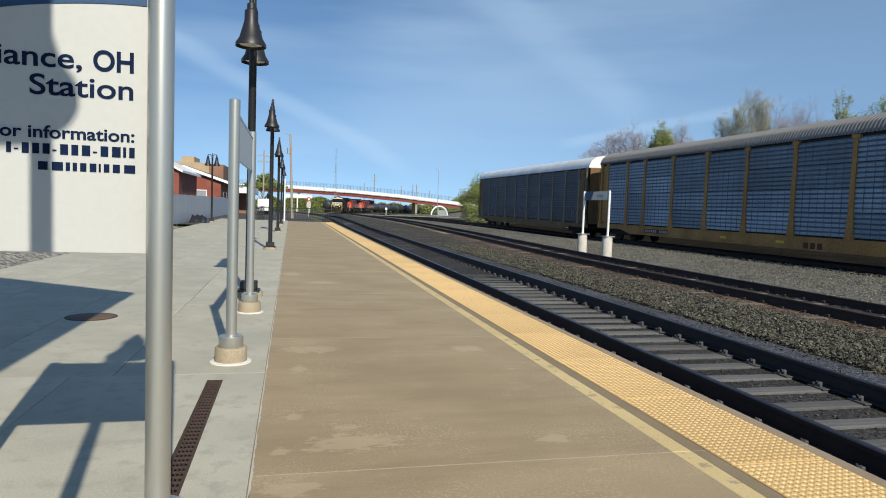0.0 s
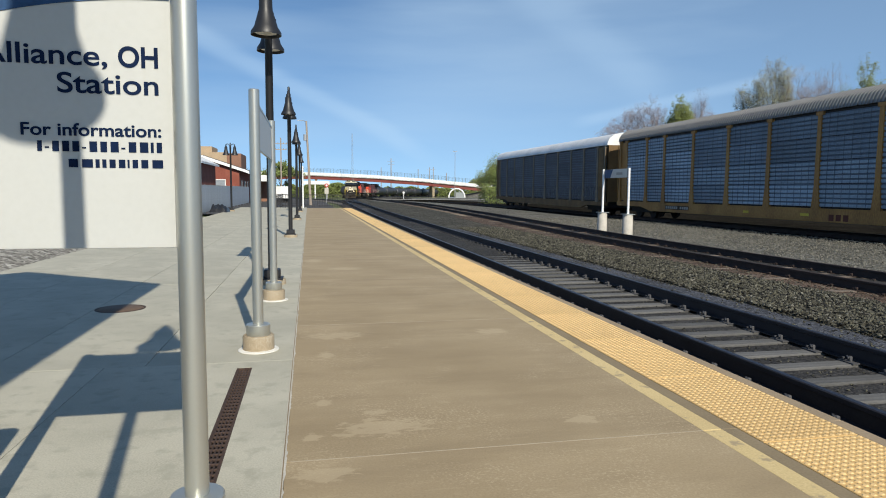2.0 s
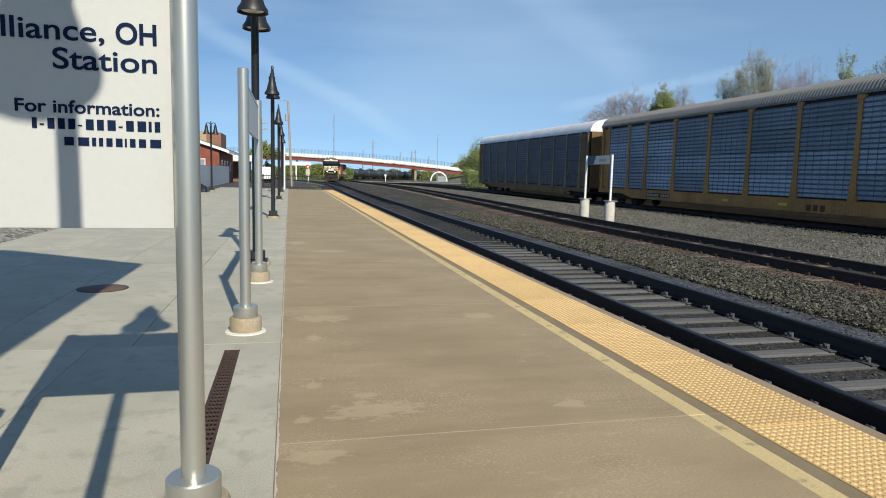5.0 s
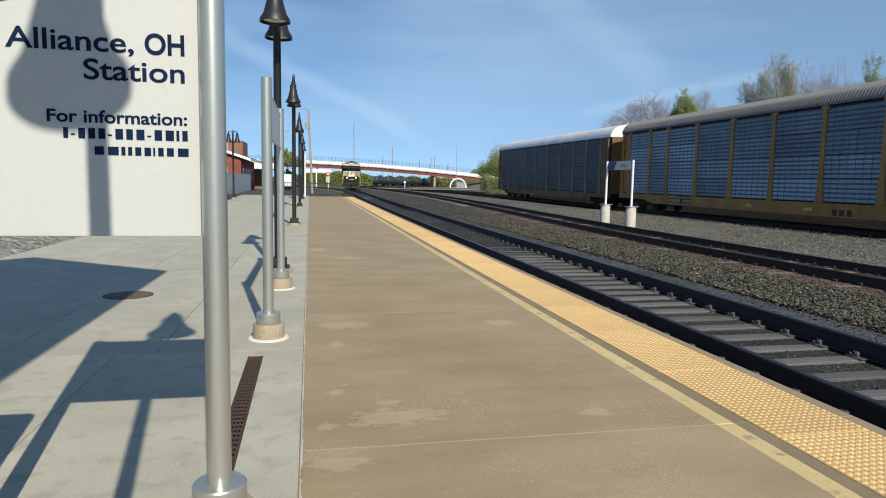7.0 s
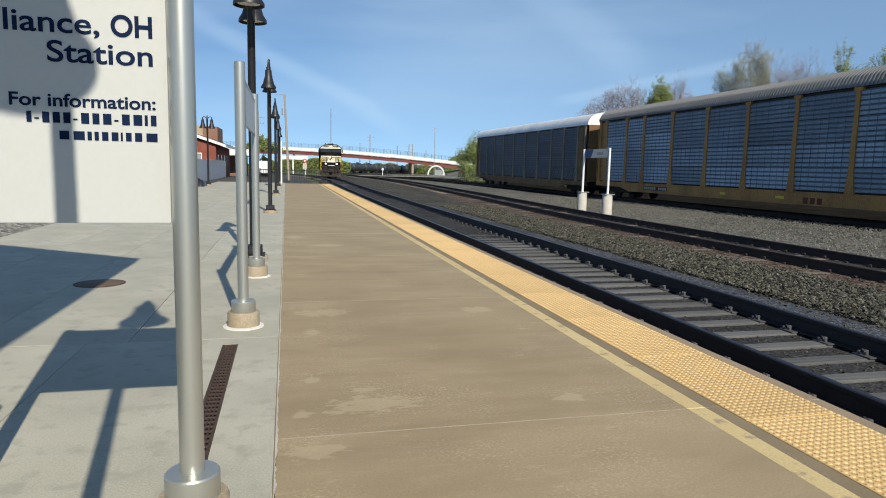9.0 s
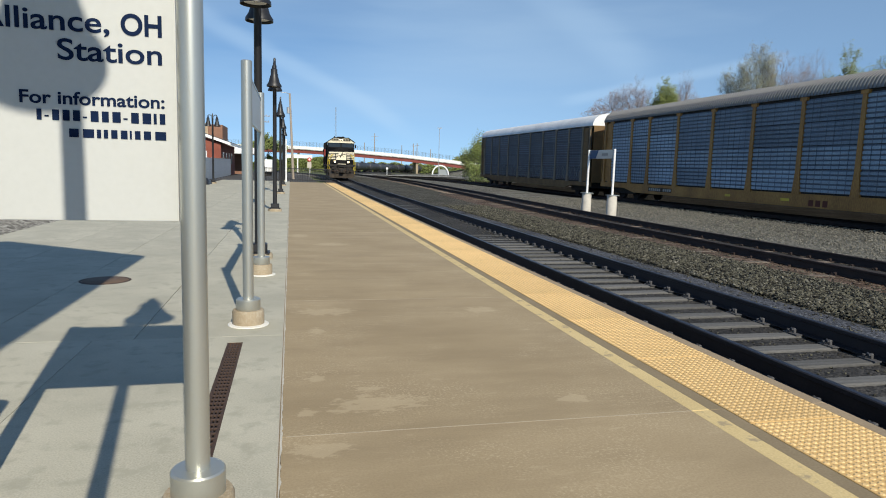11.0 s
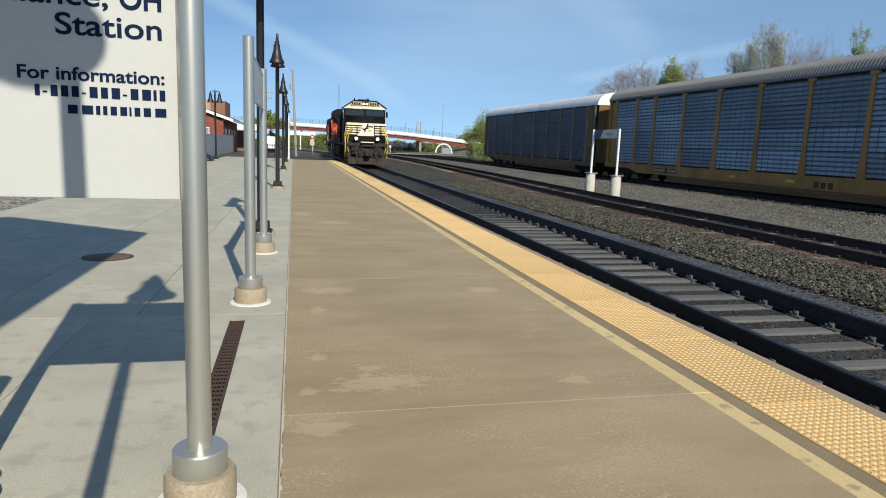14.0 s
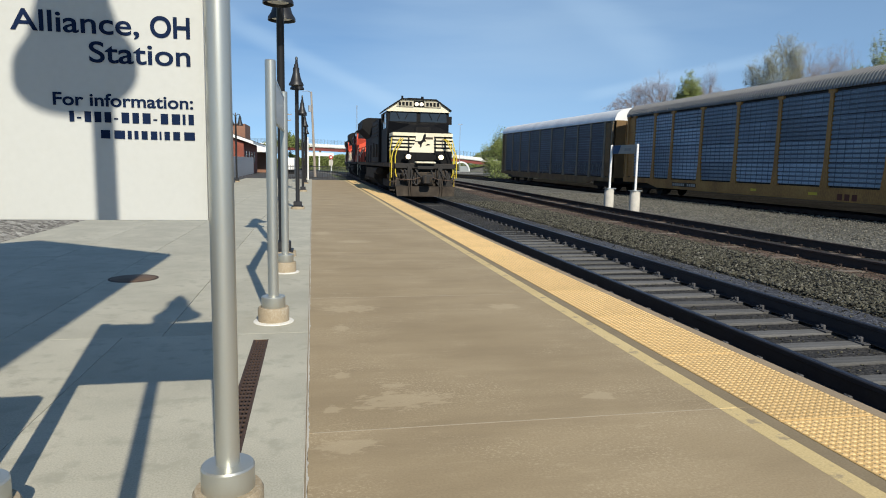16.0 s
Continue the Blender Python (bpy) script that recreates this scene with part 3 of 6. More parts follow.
def track(name, line, rail, tie, tie_len, start, end, spacing, label, n_single):
    """A track: two rails, each with its polished head, and ties; the first n_single ties are pieces of their own."""
    t = thing(name, label, "railway track", kind="structure")
    for d in (-HALF, HALF):
        r = part("rail", Mesh().sweep(RAIL_PROFILE, offset(line, d)), rail, t)
        part("rail_head", Mesh().sweep(HEAD_PROFILE, offset(line, d)), RAILTOP if rail is RAIL else rail, r, "worn bright running surface")
    ys = np.array([p.y for p in line])
    xs, zs = np.array([p.x for p in line]), np.array([p.z for p in line])
    tie_meshes = []
    for k in range(4):
        rng = random.Random(k)
        m = Mesh().box(-tie_len / 2 + rng.uniform(-.03, .03), tie_len / 2 + rng.uniform(-.03, .03), -0.09, 0.09, -0.17, 0.0, 0.014)
        tie_meshes.append(m.data("tie", tie, False))
    clips = Mesh()
    rest = Mesh()
    n, y = 0, start
    rng = random.Random(7)
    while y < end:
        x, z = float(np.interp(y, ys, xs)), float(np.interp(y, ys, zs))
        a = math.atan2(float(np.interp(y + 1, ys, xs)) - x, 1.0)
        # past the platform's middle the main line's ties lie buried in dirty fines
        if tie is TIE_BROWN:
            z += rng.uniform(-0.035, 0.012)
        if tie is TIE:
            z -= 0.034 * smooth01(13.0, 16.5, y)
        if n < n_single:
            o = part("tie", tie_meshes[n % 4], None, t)
            o.matrix_local = pose(x + rng.uniform(-.03, .03), y, z - 0.178 + rng.uniform(-.006, .004), 0, 0, -math.degrees(a) + rng.uniform(-1, 1))
        else:
            c = math.cos(a)
            rest.box(x - tie_len / 2, x + tie_len / 2, y - 0.115, y + 0.115, z - 0.34, z - 0.178)
        if y < 34:
            for d in (-HALF, HALF):
                for e in (-1, 1):
                    cx = x + d + e * 0.095
                    clips.box(cx - 0.016, cx + 0.016, y - 0.02, y + 0.02, z - 0.178, z - 0.118, 0.006)
                    clips.tube((cx + e * 0.03, y + 0.05, z - 0.178), (cx + e * 0.03, y + 0.05, z - 0.135), 0.013, 0.016, 6)
                    clips.tube((cx - e * 0.01, y + 0.05, z - 0.128), (cx + e * 0.035, y - 0.02, z - 0.128), 0.010, 0.010, 5)
                clips.box(x + d - 0.15, x + d + 0.15, y - 0.10, y + 0.10, z - 0.178, z - 0.168)
        y += spacing
        n += 1
    part("clips", clips, CLIP if rail is RAIL else rail, t, "dark rail clips and tie plates")["kind"] = "stuff"
    if rest.v:
        part("far_ties", rest, tie, t)["kind"] = "stuff"
    return t


MAIN_LINE = [on_main(s) for s in np.arange(-70, 420, 4.0)]
track("railway_track", MAIN_LINE, RAIL, TIE, 2.55, 0.515, 110, 0.485, "main railway track with dark rails and weathered grey ties", 120)
track("railway_track", SECOND, RUSTRAIL, TIE_BROWN, 2.9, 3.0, 90, 0.56, "second railway track with rusty rails half buried in ballast", 80)
track("railway_track", YARD, RUSTRAIL, TIE_BROWN, 2.6, 8.0, 90, 0.56, "yard track under parked auto carriers", 0)
# a lead that leaves the main line to the left beyond the platform
LEAD = []
for i in range(40):
    y = 66 + 4.0 * i
    LEAD.append(Vector((main_x(y) - 0.00115 * (y - 66) ** 2 - 0.01 * (y - 66), y, RT - 0.004 - fall(y))))
track("railway_track", LEAD, RAIL, TIE, 2.55, 80, 150, 0.6, "diverging railway track curving away from the main line", 0)

# ---- platform ----
PLAT_END, XB, X_STRIPE, X_DARK, X_TAC, X_EDGE, X_OUT = 48.0, -0.068, 2.255, 2.375, 2.475, 3.085, 3.18
core = Mesh().box(-4.8, X_OUT - 0.02, -20, PLAT_END, -0.75, -0.13)
setting("platform_core", core, EDGE, "concrete platform body")


def slab(name, x0, x1, y0, y1, material, parent, top=0.0, c=0.002):
    o = part(name, Mesh().box(0, x1 - x0, 0, y1 - y0, -0.126, top, c), material, parent, "", False)
    o.location = (x0, y0, 0)
    return o


platform = thing("platform", "tan worn concrete platform with pale scaled patches", "platform", kind="structure")
y = 3.2 - 3.3 * 5
while y < PLAT_END - 0.2:
    y1 = min(y + 3.3, PLAT_END)
    slab("slab", XB + 0.008, X_STRIPE - 0.0, y + 0.002, y1 - 0.002, TAN, platform)
    slab("slab", X_DARK, X_TAC - 0.001, y + 0.002, y1 - 0.002, DARKTAN, platform, -0.001)
    slab("painted_slab", X_STRIPE, X_DARK, y + 0.004, y1 - 0.004, FADED, platform)
    part("joint_strip", Mesh().box(XB + 0.03, X_STRIPE, y - 0.004, y + 0.004, -0.03, 0.0007), JOINT, platform, "pale joint strip")
    slab("edge_slab", X_EDGE + 0.004, X_OUT, y + 0.002, y1 - 0.002, EDGE, platform, -0.002)
    y += 3.3

walkway = thing("walkway", "pale grey broom-finished concrete walkway", "walkway", kind="structure")
G = 0.0025
rows = [5.19 - 3.05 * k for k in range(8, 0, -1)] + [5.19 + 4.46 * k for k in range(11)]
for y, y1 in zip(rows, rows[1:]):
    bays = (-4.8, -2.86, -1.455, XB) if y < 5.1 else (-4.8, -3.41, -2.29, -1.17, XB)
    for x0, x1 in zip(bays, bays[1:]):
        if x1 == XB and 2 < y < 5:
            # this slab is notched round the trench drain
            notched = Mesh()
            for a0, a1, b0, b1 in ((x0 + G, -0.478, y + G, y1 - G), (-0.366, x1 - 0.004, y + G, y1 - G), (-0.478, -0.366, y + G, 2.994), (-0.478, -0.366, 5.02, y1 - G)):
                notched.box(a0, a1, b0, b1, -0.126, 0.0)
            part("slab", notched, GREY, walkway, "", False)
        else:
            slab("slab", x0 + G, x1 - G, y + G, y1 - G, GREY, walkway)

filler = Mesh()
fy = [-12 + 0.5 * i for i in range(26)] + [1.0 + 0.018 * i for i in range(840)] + list(np.arange(16.1, PLAT_END, 0.5))
for y in fy:
    spill = max(0.0, noise.noise((1.0, y * 2.3, 2.0))) * 0.014
    a = XB - 0.007 - 0.006 * noise.noise((0.0, y * 6.0, 0.0)) - spill * 0.3
    b = XB + 0.009 + 0.007 * noise.noise((4.0, y * 9.0, 0.0)) + 0.007 * noise.noise((7.0, y * 27.0, 0.0)) + spill
    filler.v += [(a, y, -0.05), (a, y, 0.0012), (b, y, 0.0016), (b, y, -0.05)]
for j in range(len(fy) - 1):
    filler.f += [(4 * j + i, 4 * j + i + 1, 4 * j + i + 5, 4 * j + i + 4) for i in range(3)]
part("joint_filler", filler, PALE_CONC, walkway, "crumbling pale joint filler", False)
part("joint_crack", Mesh().box(XB - 0.004, XB + 0.002, -12, PLAT_END, -0.04, 0.0028), DARKTAN, walkway, "dark open crack along the joint")

# tactile paving: panels with truncated domes
tac = Mesh().box(0, 0.604, 0, 1.214, -0.126, 0.002, 0.003)
for i in range(14):
    for j in range(28):
        cx, cy, n = 0.0215 + 0.0432 * i, 0.0238 + 0.0432 * j, 6
        k = len(tac.v)
        for r, z in ((0.0165, 0.002), (0.0100, 0.0065)):
            tac.v += [(cx + r * math.cos(2 * math.pi * q / n), cy + r * math.sin(2 * math.pi * q / n), z) for q in range(n)]
        tac.f += [(k + q, k + (q + 1) % n, k + n + (q + 1) % n, k + n + q) for q in range(n)] + [tuple(k + n + q for q in range(n))]
        if i < 13 and j < 27:
            k = len(tac.v)
            tac.v += [(cx + 0.0216 + a * 0.0036, cy + 0.0216 + e * 0.0036, 0.0026) for a, e in ((-1, -1), (1, -1), (1, 1), (-1, 1))]
            tac.f.append((k, k + 1, k + 2, k + 3))
tac_data = tac.data("panel", TACTILE, False)
tac_data.materials.append(DOME)
tac_data.materials.append(DARKTAN)
for poly in tac_data.polygons:
    poly.material_index = 1 if poly.center.z > 0.0035 else 2 if poly.center.z > 0.0024 and poly.area < 0.001 else 0
tactile = thing("tactile_paving", "yellow tactile warning strip with raised domes along the platform edge", "tactile paving", kind="structure")
y = -8.0
while y < PLAT_END - 1:
    o = part("panel", tac_data, None, tactile)
    o.location = (X_TAC + 0.002, y, 0)
    y += 1.22
PLAT_TAC_END = y

# left bank beyond the walkway
bank = Mesh()
for yy in np.arange(-12, 34, 2.0):
    for q, h in ((-4.79, -0.04), (-5.2, 0.09), (-6.5, 0.25), (-12, 0.3), (-14, -0.6)):
        bank.v.append((q, yy, h + 0.05 * noise.noise((q, yy, 3))))
bank.f = [(j * 5 + i, j * 5 + i + 1, j * 5 + i + 6, j * 5 + i + 5) for j in range(22) for i in range(4)]
setting("gravel_bank", bank, BANKGRAVEL, "grey gravel bank beside the walkway", True)


# ---- platform furniture ----
def lettering(text, size, width, x_right, z, y, material, parent, bold=0.0012):
    """Right-aligned words on a sign facing -y."""
    cu = bpy.data.curves.new("words", "FONT")
    cu.body, cu.size, cu.align_x, cu.extrude, cu.offset = text, size, "RIGHT", 0.0006, bold
    tmp = new("tmp", cu)
    bpy.context.view_layer.update()
    me = bpy.data.meshes.new_from_object(tmp.evaluated_get(bpy.context.evaluated_depsgraph_get()))
    bpy.data.objects.remove(tmp)
    me.materials.append(material)
    k = width / -min(v.co.x for v in me.vertices)
    for v in me.vertices:
        v.co.x *= k
    # one mesh a letter: faces whose spans across overlap belong together
    spans = []
    for p in me.polygons:
        xs = [me.vertices[i].co.x for i in p.vertices]
        spans.append((min(xs), max(xs), p))
    spans.sort(key=lambda q: q[0])
    letters, reach = [], None
    for a, b, p in spans:
        if reach is None or a > reach + 1e-6:
            letters.append([])
            reach = b
        letters[-1].append(p)
        reach = max(reach, b)
    for polys in letters:
        used = sorted({i for p in polys for i in p.vertices})
        at = {i: k for k, i in enumerate(used)}
        one = bpy.data.meshes.new("letter")
        one.from_pydata([tuple(me.vertices[i].co) for i in used], [], [tuple(at[i] for i in p.vertices) for p in polys])
        one.materials.append(material)
        o = part("letter", one, None, parent)
        o.matrix_local = pose(x_right, y, z, 90, 0, 0)


def post_foot(parent, x, y, top):
    part("footing", Mesh().turn([(0.130, -0.1), (0.130, 0.115), (0.122, 0.13)], x, y, 0, 32), BASE_CONC, parent, "stained concrete footing")
    part("grout_ring", Mesh().turn([(0.172, -0.05), (0.166, 0.006), (0.129, 0.012)], x, y, 0, 32), GROUT, parent, "white grout ring")
    part("collar", Mesh().turn([(0.096, 0.122), (0.0985, 0.126), (0.0985, 0.215), (0.093, 0.222), (0.05, 0.225)], x, y, 0, 36), ALU, parent)
    part("post", Mesh().turn([(0.0437, 0.215), (0.0437, top - 0.006), (0.038, top)], x, y, 0, 36), ALU, parent)


# station name sign, standing across the platform
sign = thing("station_sign", "white station name sign between two aluminium posts", "sign")
SY = 2.452
for px in (-1.195, -0.3505):
    post_foot(sign, px, SY, 2.235)
panel = part("panel", Mesh().box(-1.172, -0.404, SY + 0.045, SY + 0.065, 1.139, 2.19, 0.002), SIGNWHITE, sign, "white enamel panel")
arc = [(-1.17, 2.186), (-0.406, 2.186)] + [(-0.406 - 0.764 * k / 16, 2.012 - 0.135 * (k / 16) ** 2) for k in range(17)]
part("header_band", Mesh().prism(arc, SY + 0.0415, SY + 0.0445), SIGNBLUE, panel, "dark blue curved header band")
TY = SY + 0.043
lettering("Alliance,", 0.0985, 0.404, -0.611, 1.778, TY, NAVY, panel)
lettering("OH", 0.0985, 0.135, -0.444, 1.778, TY, NAVY, panel, bold=0.0024)
lettering("Station", 0.0985, 0.333, -0.444, 1.683, TY, NAVY, panel)
lettering("For information:", 0.060, 0.455, -0.443, 1.5355, TY, NAVY, panel)


def bars(x_right, widths, z, h, parent):
    m, x = Mesh(), x_right
    for w in reversed(widths):
        m.box(x - abs(w) * 0.82, x, TY - 0.0006, TY + 0.0006, z if w > 0 else z + h * 0.3, z + h if w > 0 else z + h * 0.45)
        x -= abs(w) + 0.006
    return part("lettering_bar", m, NAVY, parent, "unreadable line of navy lettering")


bars(-0.444, [0.018, -0.016, 0.026, 0.026, 0.026, -0.016, 0.030, 0.026, 0.032, -0.016, 0.030, 0.034, 0.012, 0.022], 1.480, 0.036, panel)
bars(-0.442, [0.036, 0.042, 0.016, 0.016, 0.024, 0.026, 0.008, 0.022, 0.028, 0.044], 1.425, 0.029, panel)


# second sign, running along the platform
sign2 = thing("platform_sign", "long grey platform sign on two aluminium posts seen end on", "sign")
for py, top in ((5.58, 2.165), (8.1, 2.17)):
    post_foot(sign2, -0.36, py, top)
part("panel", Mesh().box(-0.375, -0.355, 5.64, 8.05, 1.72, 2.08, 0.003), SIGNWHITE, sign2, "pale sign panel")
part("frame", Mesh().box(-0.378, -0.352, 5.63, 8.06, 2.08, 2.10).box(-0.378, -0.352, 5.63, 8.06, 1.70, 1.72), ALU, sign2)

# sign across the tracks on concrete pedestals
sign3 = thing("platform_sign", "blue and white sign on white posts and concrete pedestals", "sign")
for (px, py) in ((11.97, 24.9), (12.04, 22.85)):
    part("pedestal", Mesh().turn([(0.20, -0.5), (0.19, 0.45), (0.175, 0.48)], px, py, 0, 24), PALE_CONC, sign3, "tall round concrete pedestal")
    part("flange", Mesh().box(px - 0.2, px + 0.2, py - 0.2, py + 0.2, 0.475, 0.5), ALU, sign3)
    part("post", Mesh().turn([(0.045, 0.48), (0.045, 2.24), (0.037, 2.25)], px, py, 0, 16), WHITE, sign3, "white post")
part("panel", Mesh().box(11.99, 12.02, 22.92, 24.84, 1.89, 2.23, 0.003), ALU, sign3, "grey sign panel")
part("blue_field", Mesh().prism([(24.835, 1.895), (24.835, 2.225), (24.1, 2.225), (24.33, 1.895)], 11.984, 11.988, "x"), SIGNBLUE, sign3, "dark blue slanted field")
part("lettering_bar", Mesh().box(11.984, 11.988, 23.3, 23.8, 2.0, 2.1), PALELETTER, sign3)


# street lamps with two bell shades
def street_lamp(x, y, turn=0.0, arm=0.51, height=4.18, slim=1.0):
    lamp = thing("street_lamp", "black street lamp with two bell shades on arms", "street lamp", pose(x, y, 0, 0, 0, turn), "lamps along the platform")
    part("footing", Mesh().turn([(0.19, -0.1), (0.19, 0.06), (0.18, 0.075)], 0, 0, 0, 24), BASE_CONC, lamp, "round concrete footing")
    part("base_plate", Mesh().box(-0.15, 0.15, -0.15, 0.15, 0.07, 0.095, 0.004).box(-0.115, 0.115, -0.115, 0.115, 0.09, 0.215, 0.015), BLACKPAINT, lamp)
    part("pole", Mesh().turn([(r * slim, h) for r, h in ((0.058, 0.09), (0.05, height - 0.35), (0.056, height - 0.34), (0.052, height - 0.20), (0.036, height - 0.16), (0.034, height - 0.02), (0.018, height + 0.01))], n=20), BLACKPAINT, lamp)
    for s in (-1, 1):
        a = part("arm", Mesh().path([(0, 0, 3.90), (0, s * arm * 0.45, 4.02), (0, s * arm * 0.85, 4.03), (0, s * arm, 3.96)], 0.02), BLACKPAINT, lamp)
        sh = part("shade", Mesh().turn([(0.012, 0.64), (0.03, 0.63), (0.03, 0.56), (0.055, 0.55), (0.058, 0.48), (0.085, 0.46), (0.088, 0.33), (0.105, 0.27), (0.150, 0.11), (0.195, 0.04), (0.197, 0.0),
                                         (0.19, 0.0), (0.145, 0.09), (0.09, 0.27), (0.05, 0.30)], 0, s * arm, 3.36, 28), BLACKPAINT, a, "black bell shade")
        part("lens", Mesh().turn([(0.145, 0.03), (0.13, 0.085), (0.05, 0.09)], 0, s * arm, 3.36, 20), LENS, sh, "frosted lens")
    return lamp


first_lamp = street_lamp(-0.452, 9.5)
street_lamp(-0.44, 0.57, slim=0.7)
for ly in (18.8, 29.6, 39.6, 50.2):
    copy_thing(first_lamp, pose(-0.44, ly, 0))
street_lamp(-4.5, 41.0, 90, 0.25, 4.1)

# trench drain and manhole
drain = thing("trench_drain", "rusty cast iron trench drain grate in the walkway", "drain", kind="structure")
# solid block coloured near-black to stand in for the unlit depth under the grate
part("trench", Mesh().box(-0.478, -0.366, 2.994, 5.02, -0.16, -0.03), TRENCH_SHADE, drain)
frame_m = Mesh().box(-0.478, -0.466, 2.994, 5.02, -0.05, -0.002).box(-0.378, -0.366, 2.994, 5.02, -0.05, -0.002).box(-0.466, -0.378, 5.004, 5.02, -0.05, -0.003)
part("frame", frame_m, IRON, drain)
bar = Mesh().box(-0.044, 0.044, -0.008, 0.008, -0.012, 0, 0.002)
for bx in (-0.04, -0.02, 0.0, 0.02, 0.04):
    bar.box(bx - 0.0045, bx + 0.0045, 0.008, 0.054, -0.012, -0.001)
bar_data = bar.data("slat", IRON, False)
yy = 3.01
while yy < 4.97:
    o = part("slat", bar_data, None, drain)
    o.location = (-0.422, yy, -0.004)
    yy += 0.062
lid = thing("manhole_cover", "round brown iron manhole cover set flush in the walkway", "manhole cover")
part("cover", Mesh().turn([(0.235, -0.02), (0.235, 0.004), (0.225, 0.008)], -2.02, 7.78, 0, 36), MANHOLE, lid)
part("rim", Mesh().turn([(0.262, -0.02), (0.262, 0.003), (0.24, 0.005), (0.24, -0.02)], -2.02, 7.78, 0, 36), IRON, lid)

# canopy beside the walkway, whose gable throws the long shadow
canopy = thing("platform_canopy", "gabled shelter canopy on dark posts beside the walkway", "canopy")
CZ, CY = 4.2, 3.81
part("roof", Mesh().prism([(-1.08, CZ), (-3.15, CZ + 1.21), (-5.22, CZ), (-5.22, CZ - 0.12), (-3.15, CZ + 1.06), (-1.08, CZ - 0.12)], CY - 14, CY), ROOFGREY, canopy)
for cx, cy in ((-4.9, 3.0), (-4.9, -8.0), (-2.2, -8.0), (-2.2, -2.5)):
    part("post", Mesh().box(cx - 0.08, cx + 0.08, cy - 0.08, cy + 0.08, 0, CZ - 0.05, 0.01), BLACKPAINT, canopy)
binn = thing("waste_bin", "dark metal waste bin standing beside the sign", "waste bin")
part("body", Mesh().box(-1.95, -1.28, 1.75, 2.35, 0.04, 1.16, 0.03), BLACKPAINT, binn)
part("foot", Mesh().box(-1.9, -1.33, 1.8, 2.3, 0.0, 0.045), BLACKPAINT, binn)


# ---- parked auto carriers ----
def truck(name, parent, y, rail_z, wheel_r=0.42, axles=(-0.89, 0.89), material=UNDER):
    t = part(name, Mesh().box(-1.12, -0.92, y + axles[0] - 0.5, y + axles[-1] + 0.5, 0.35, 0.68, 0.04).box(0.92, 1.12, y + axles[0] - 0.5, y + axles[-1] + 0.5, 0.35, 0.68, 0.04)
             .box(-1.1, 1.1, y - 0.25, y + 0.25, 0.45, 0.95, 0.03), material, parent)
    for a in axles:
        for s in (-1, 1):
            part("wheel", Mesh().tube((s * 0.69, y + a, wheel_r), (s * 0.82, y + a, wheel_r), wheel_r, wheel_r * 0.97, 20)
                 .tube((s * 0.66, y + a, wheel_r), (s * 0.69, y + a, wheel_r), wheel_r + 0.03, wheel_r + 0.03, 20).tube((0, y + a, wheel_r), (s * 1.0, y + a, wheel_r), 0.09, 0.09, 10), material, t)


# tone painted in for shade in the louvre recesses; the panel seams share it
LOUVRE = mat("louvre_shade_and_seam", (0.12, 0.15, 0.195), 0.7, scale=0.8, fine=20, per_object=0.3)
DULLPOST = mat("dusty_grey_brown_post", (0.21, 0.175, 0.125), 0.75, dark=(0.12, 0.095, 0.065), light=(0.29, 0.25, 0.19), scale=1.2, fine=25, amount=0.6)


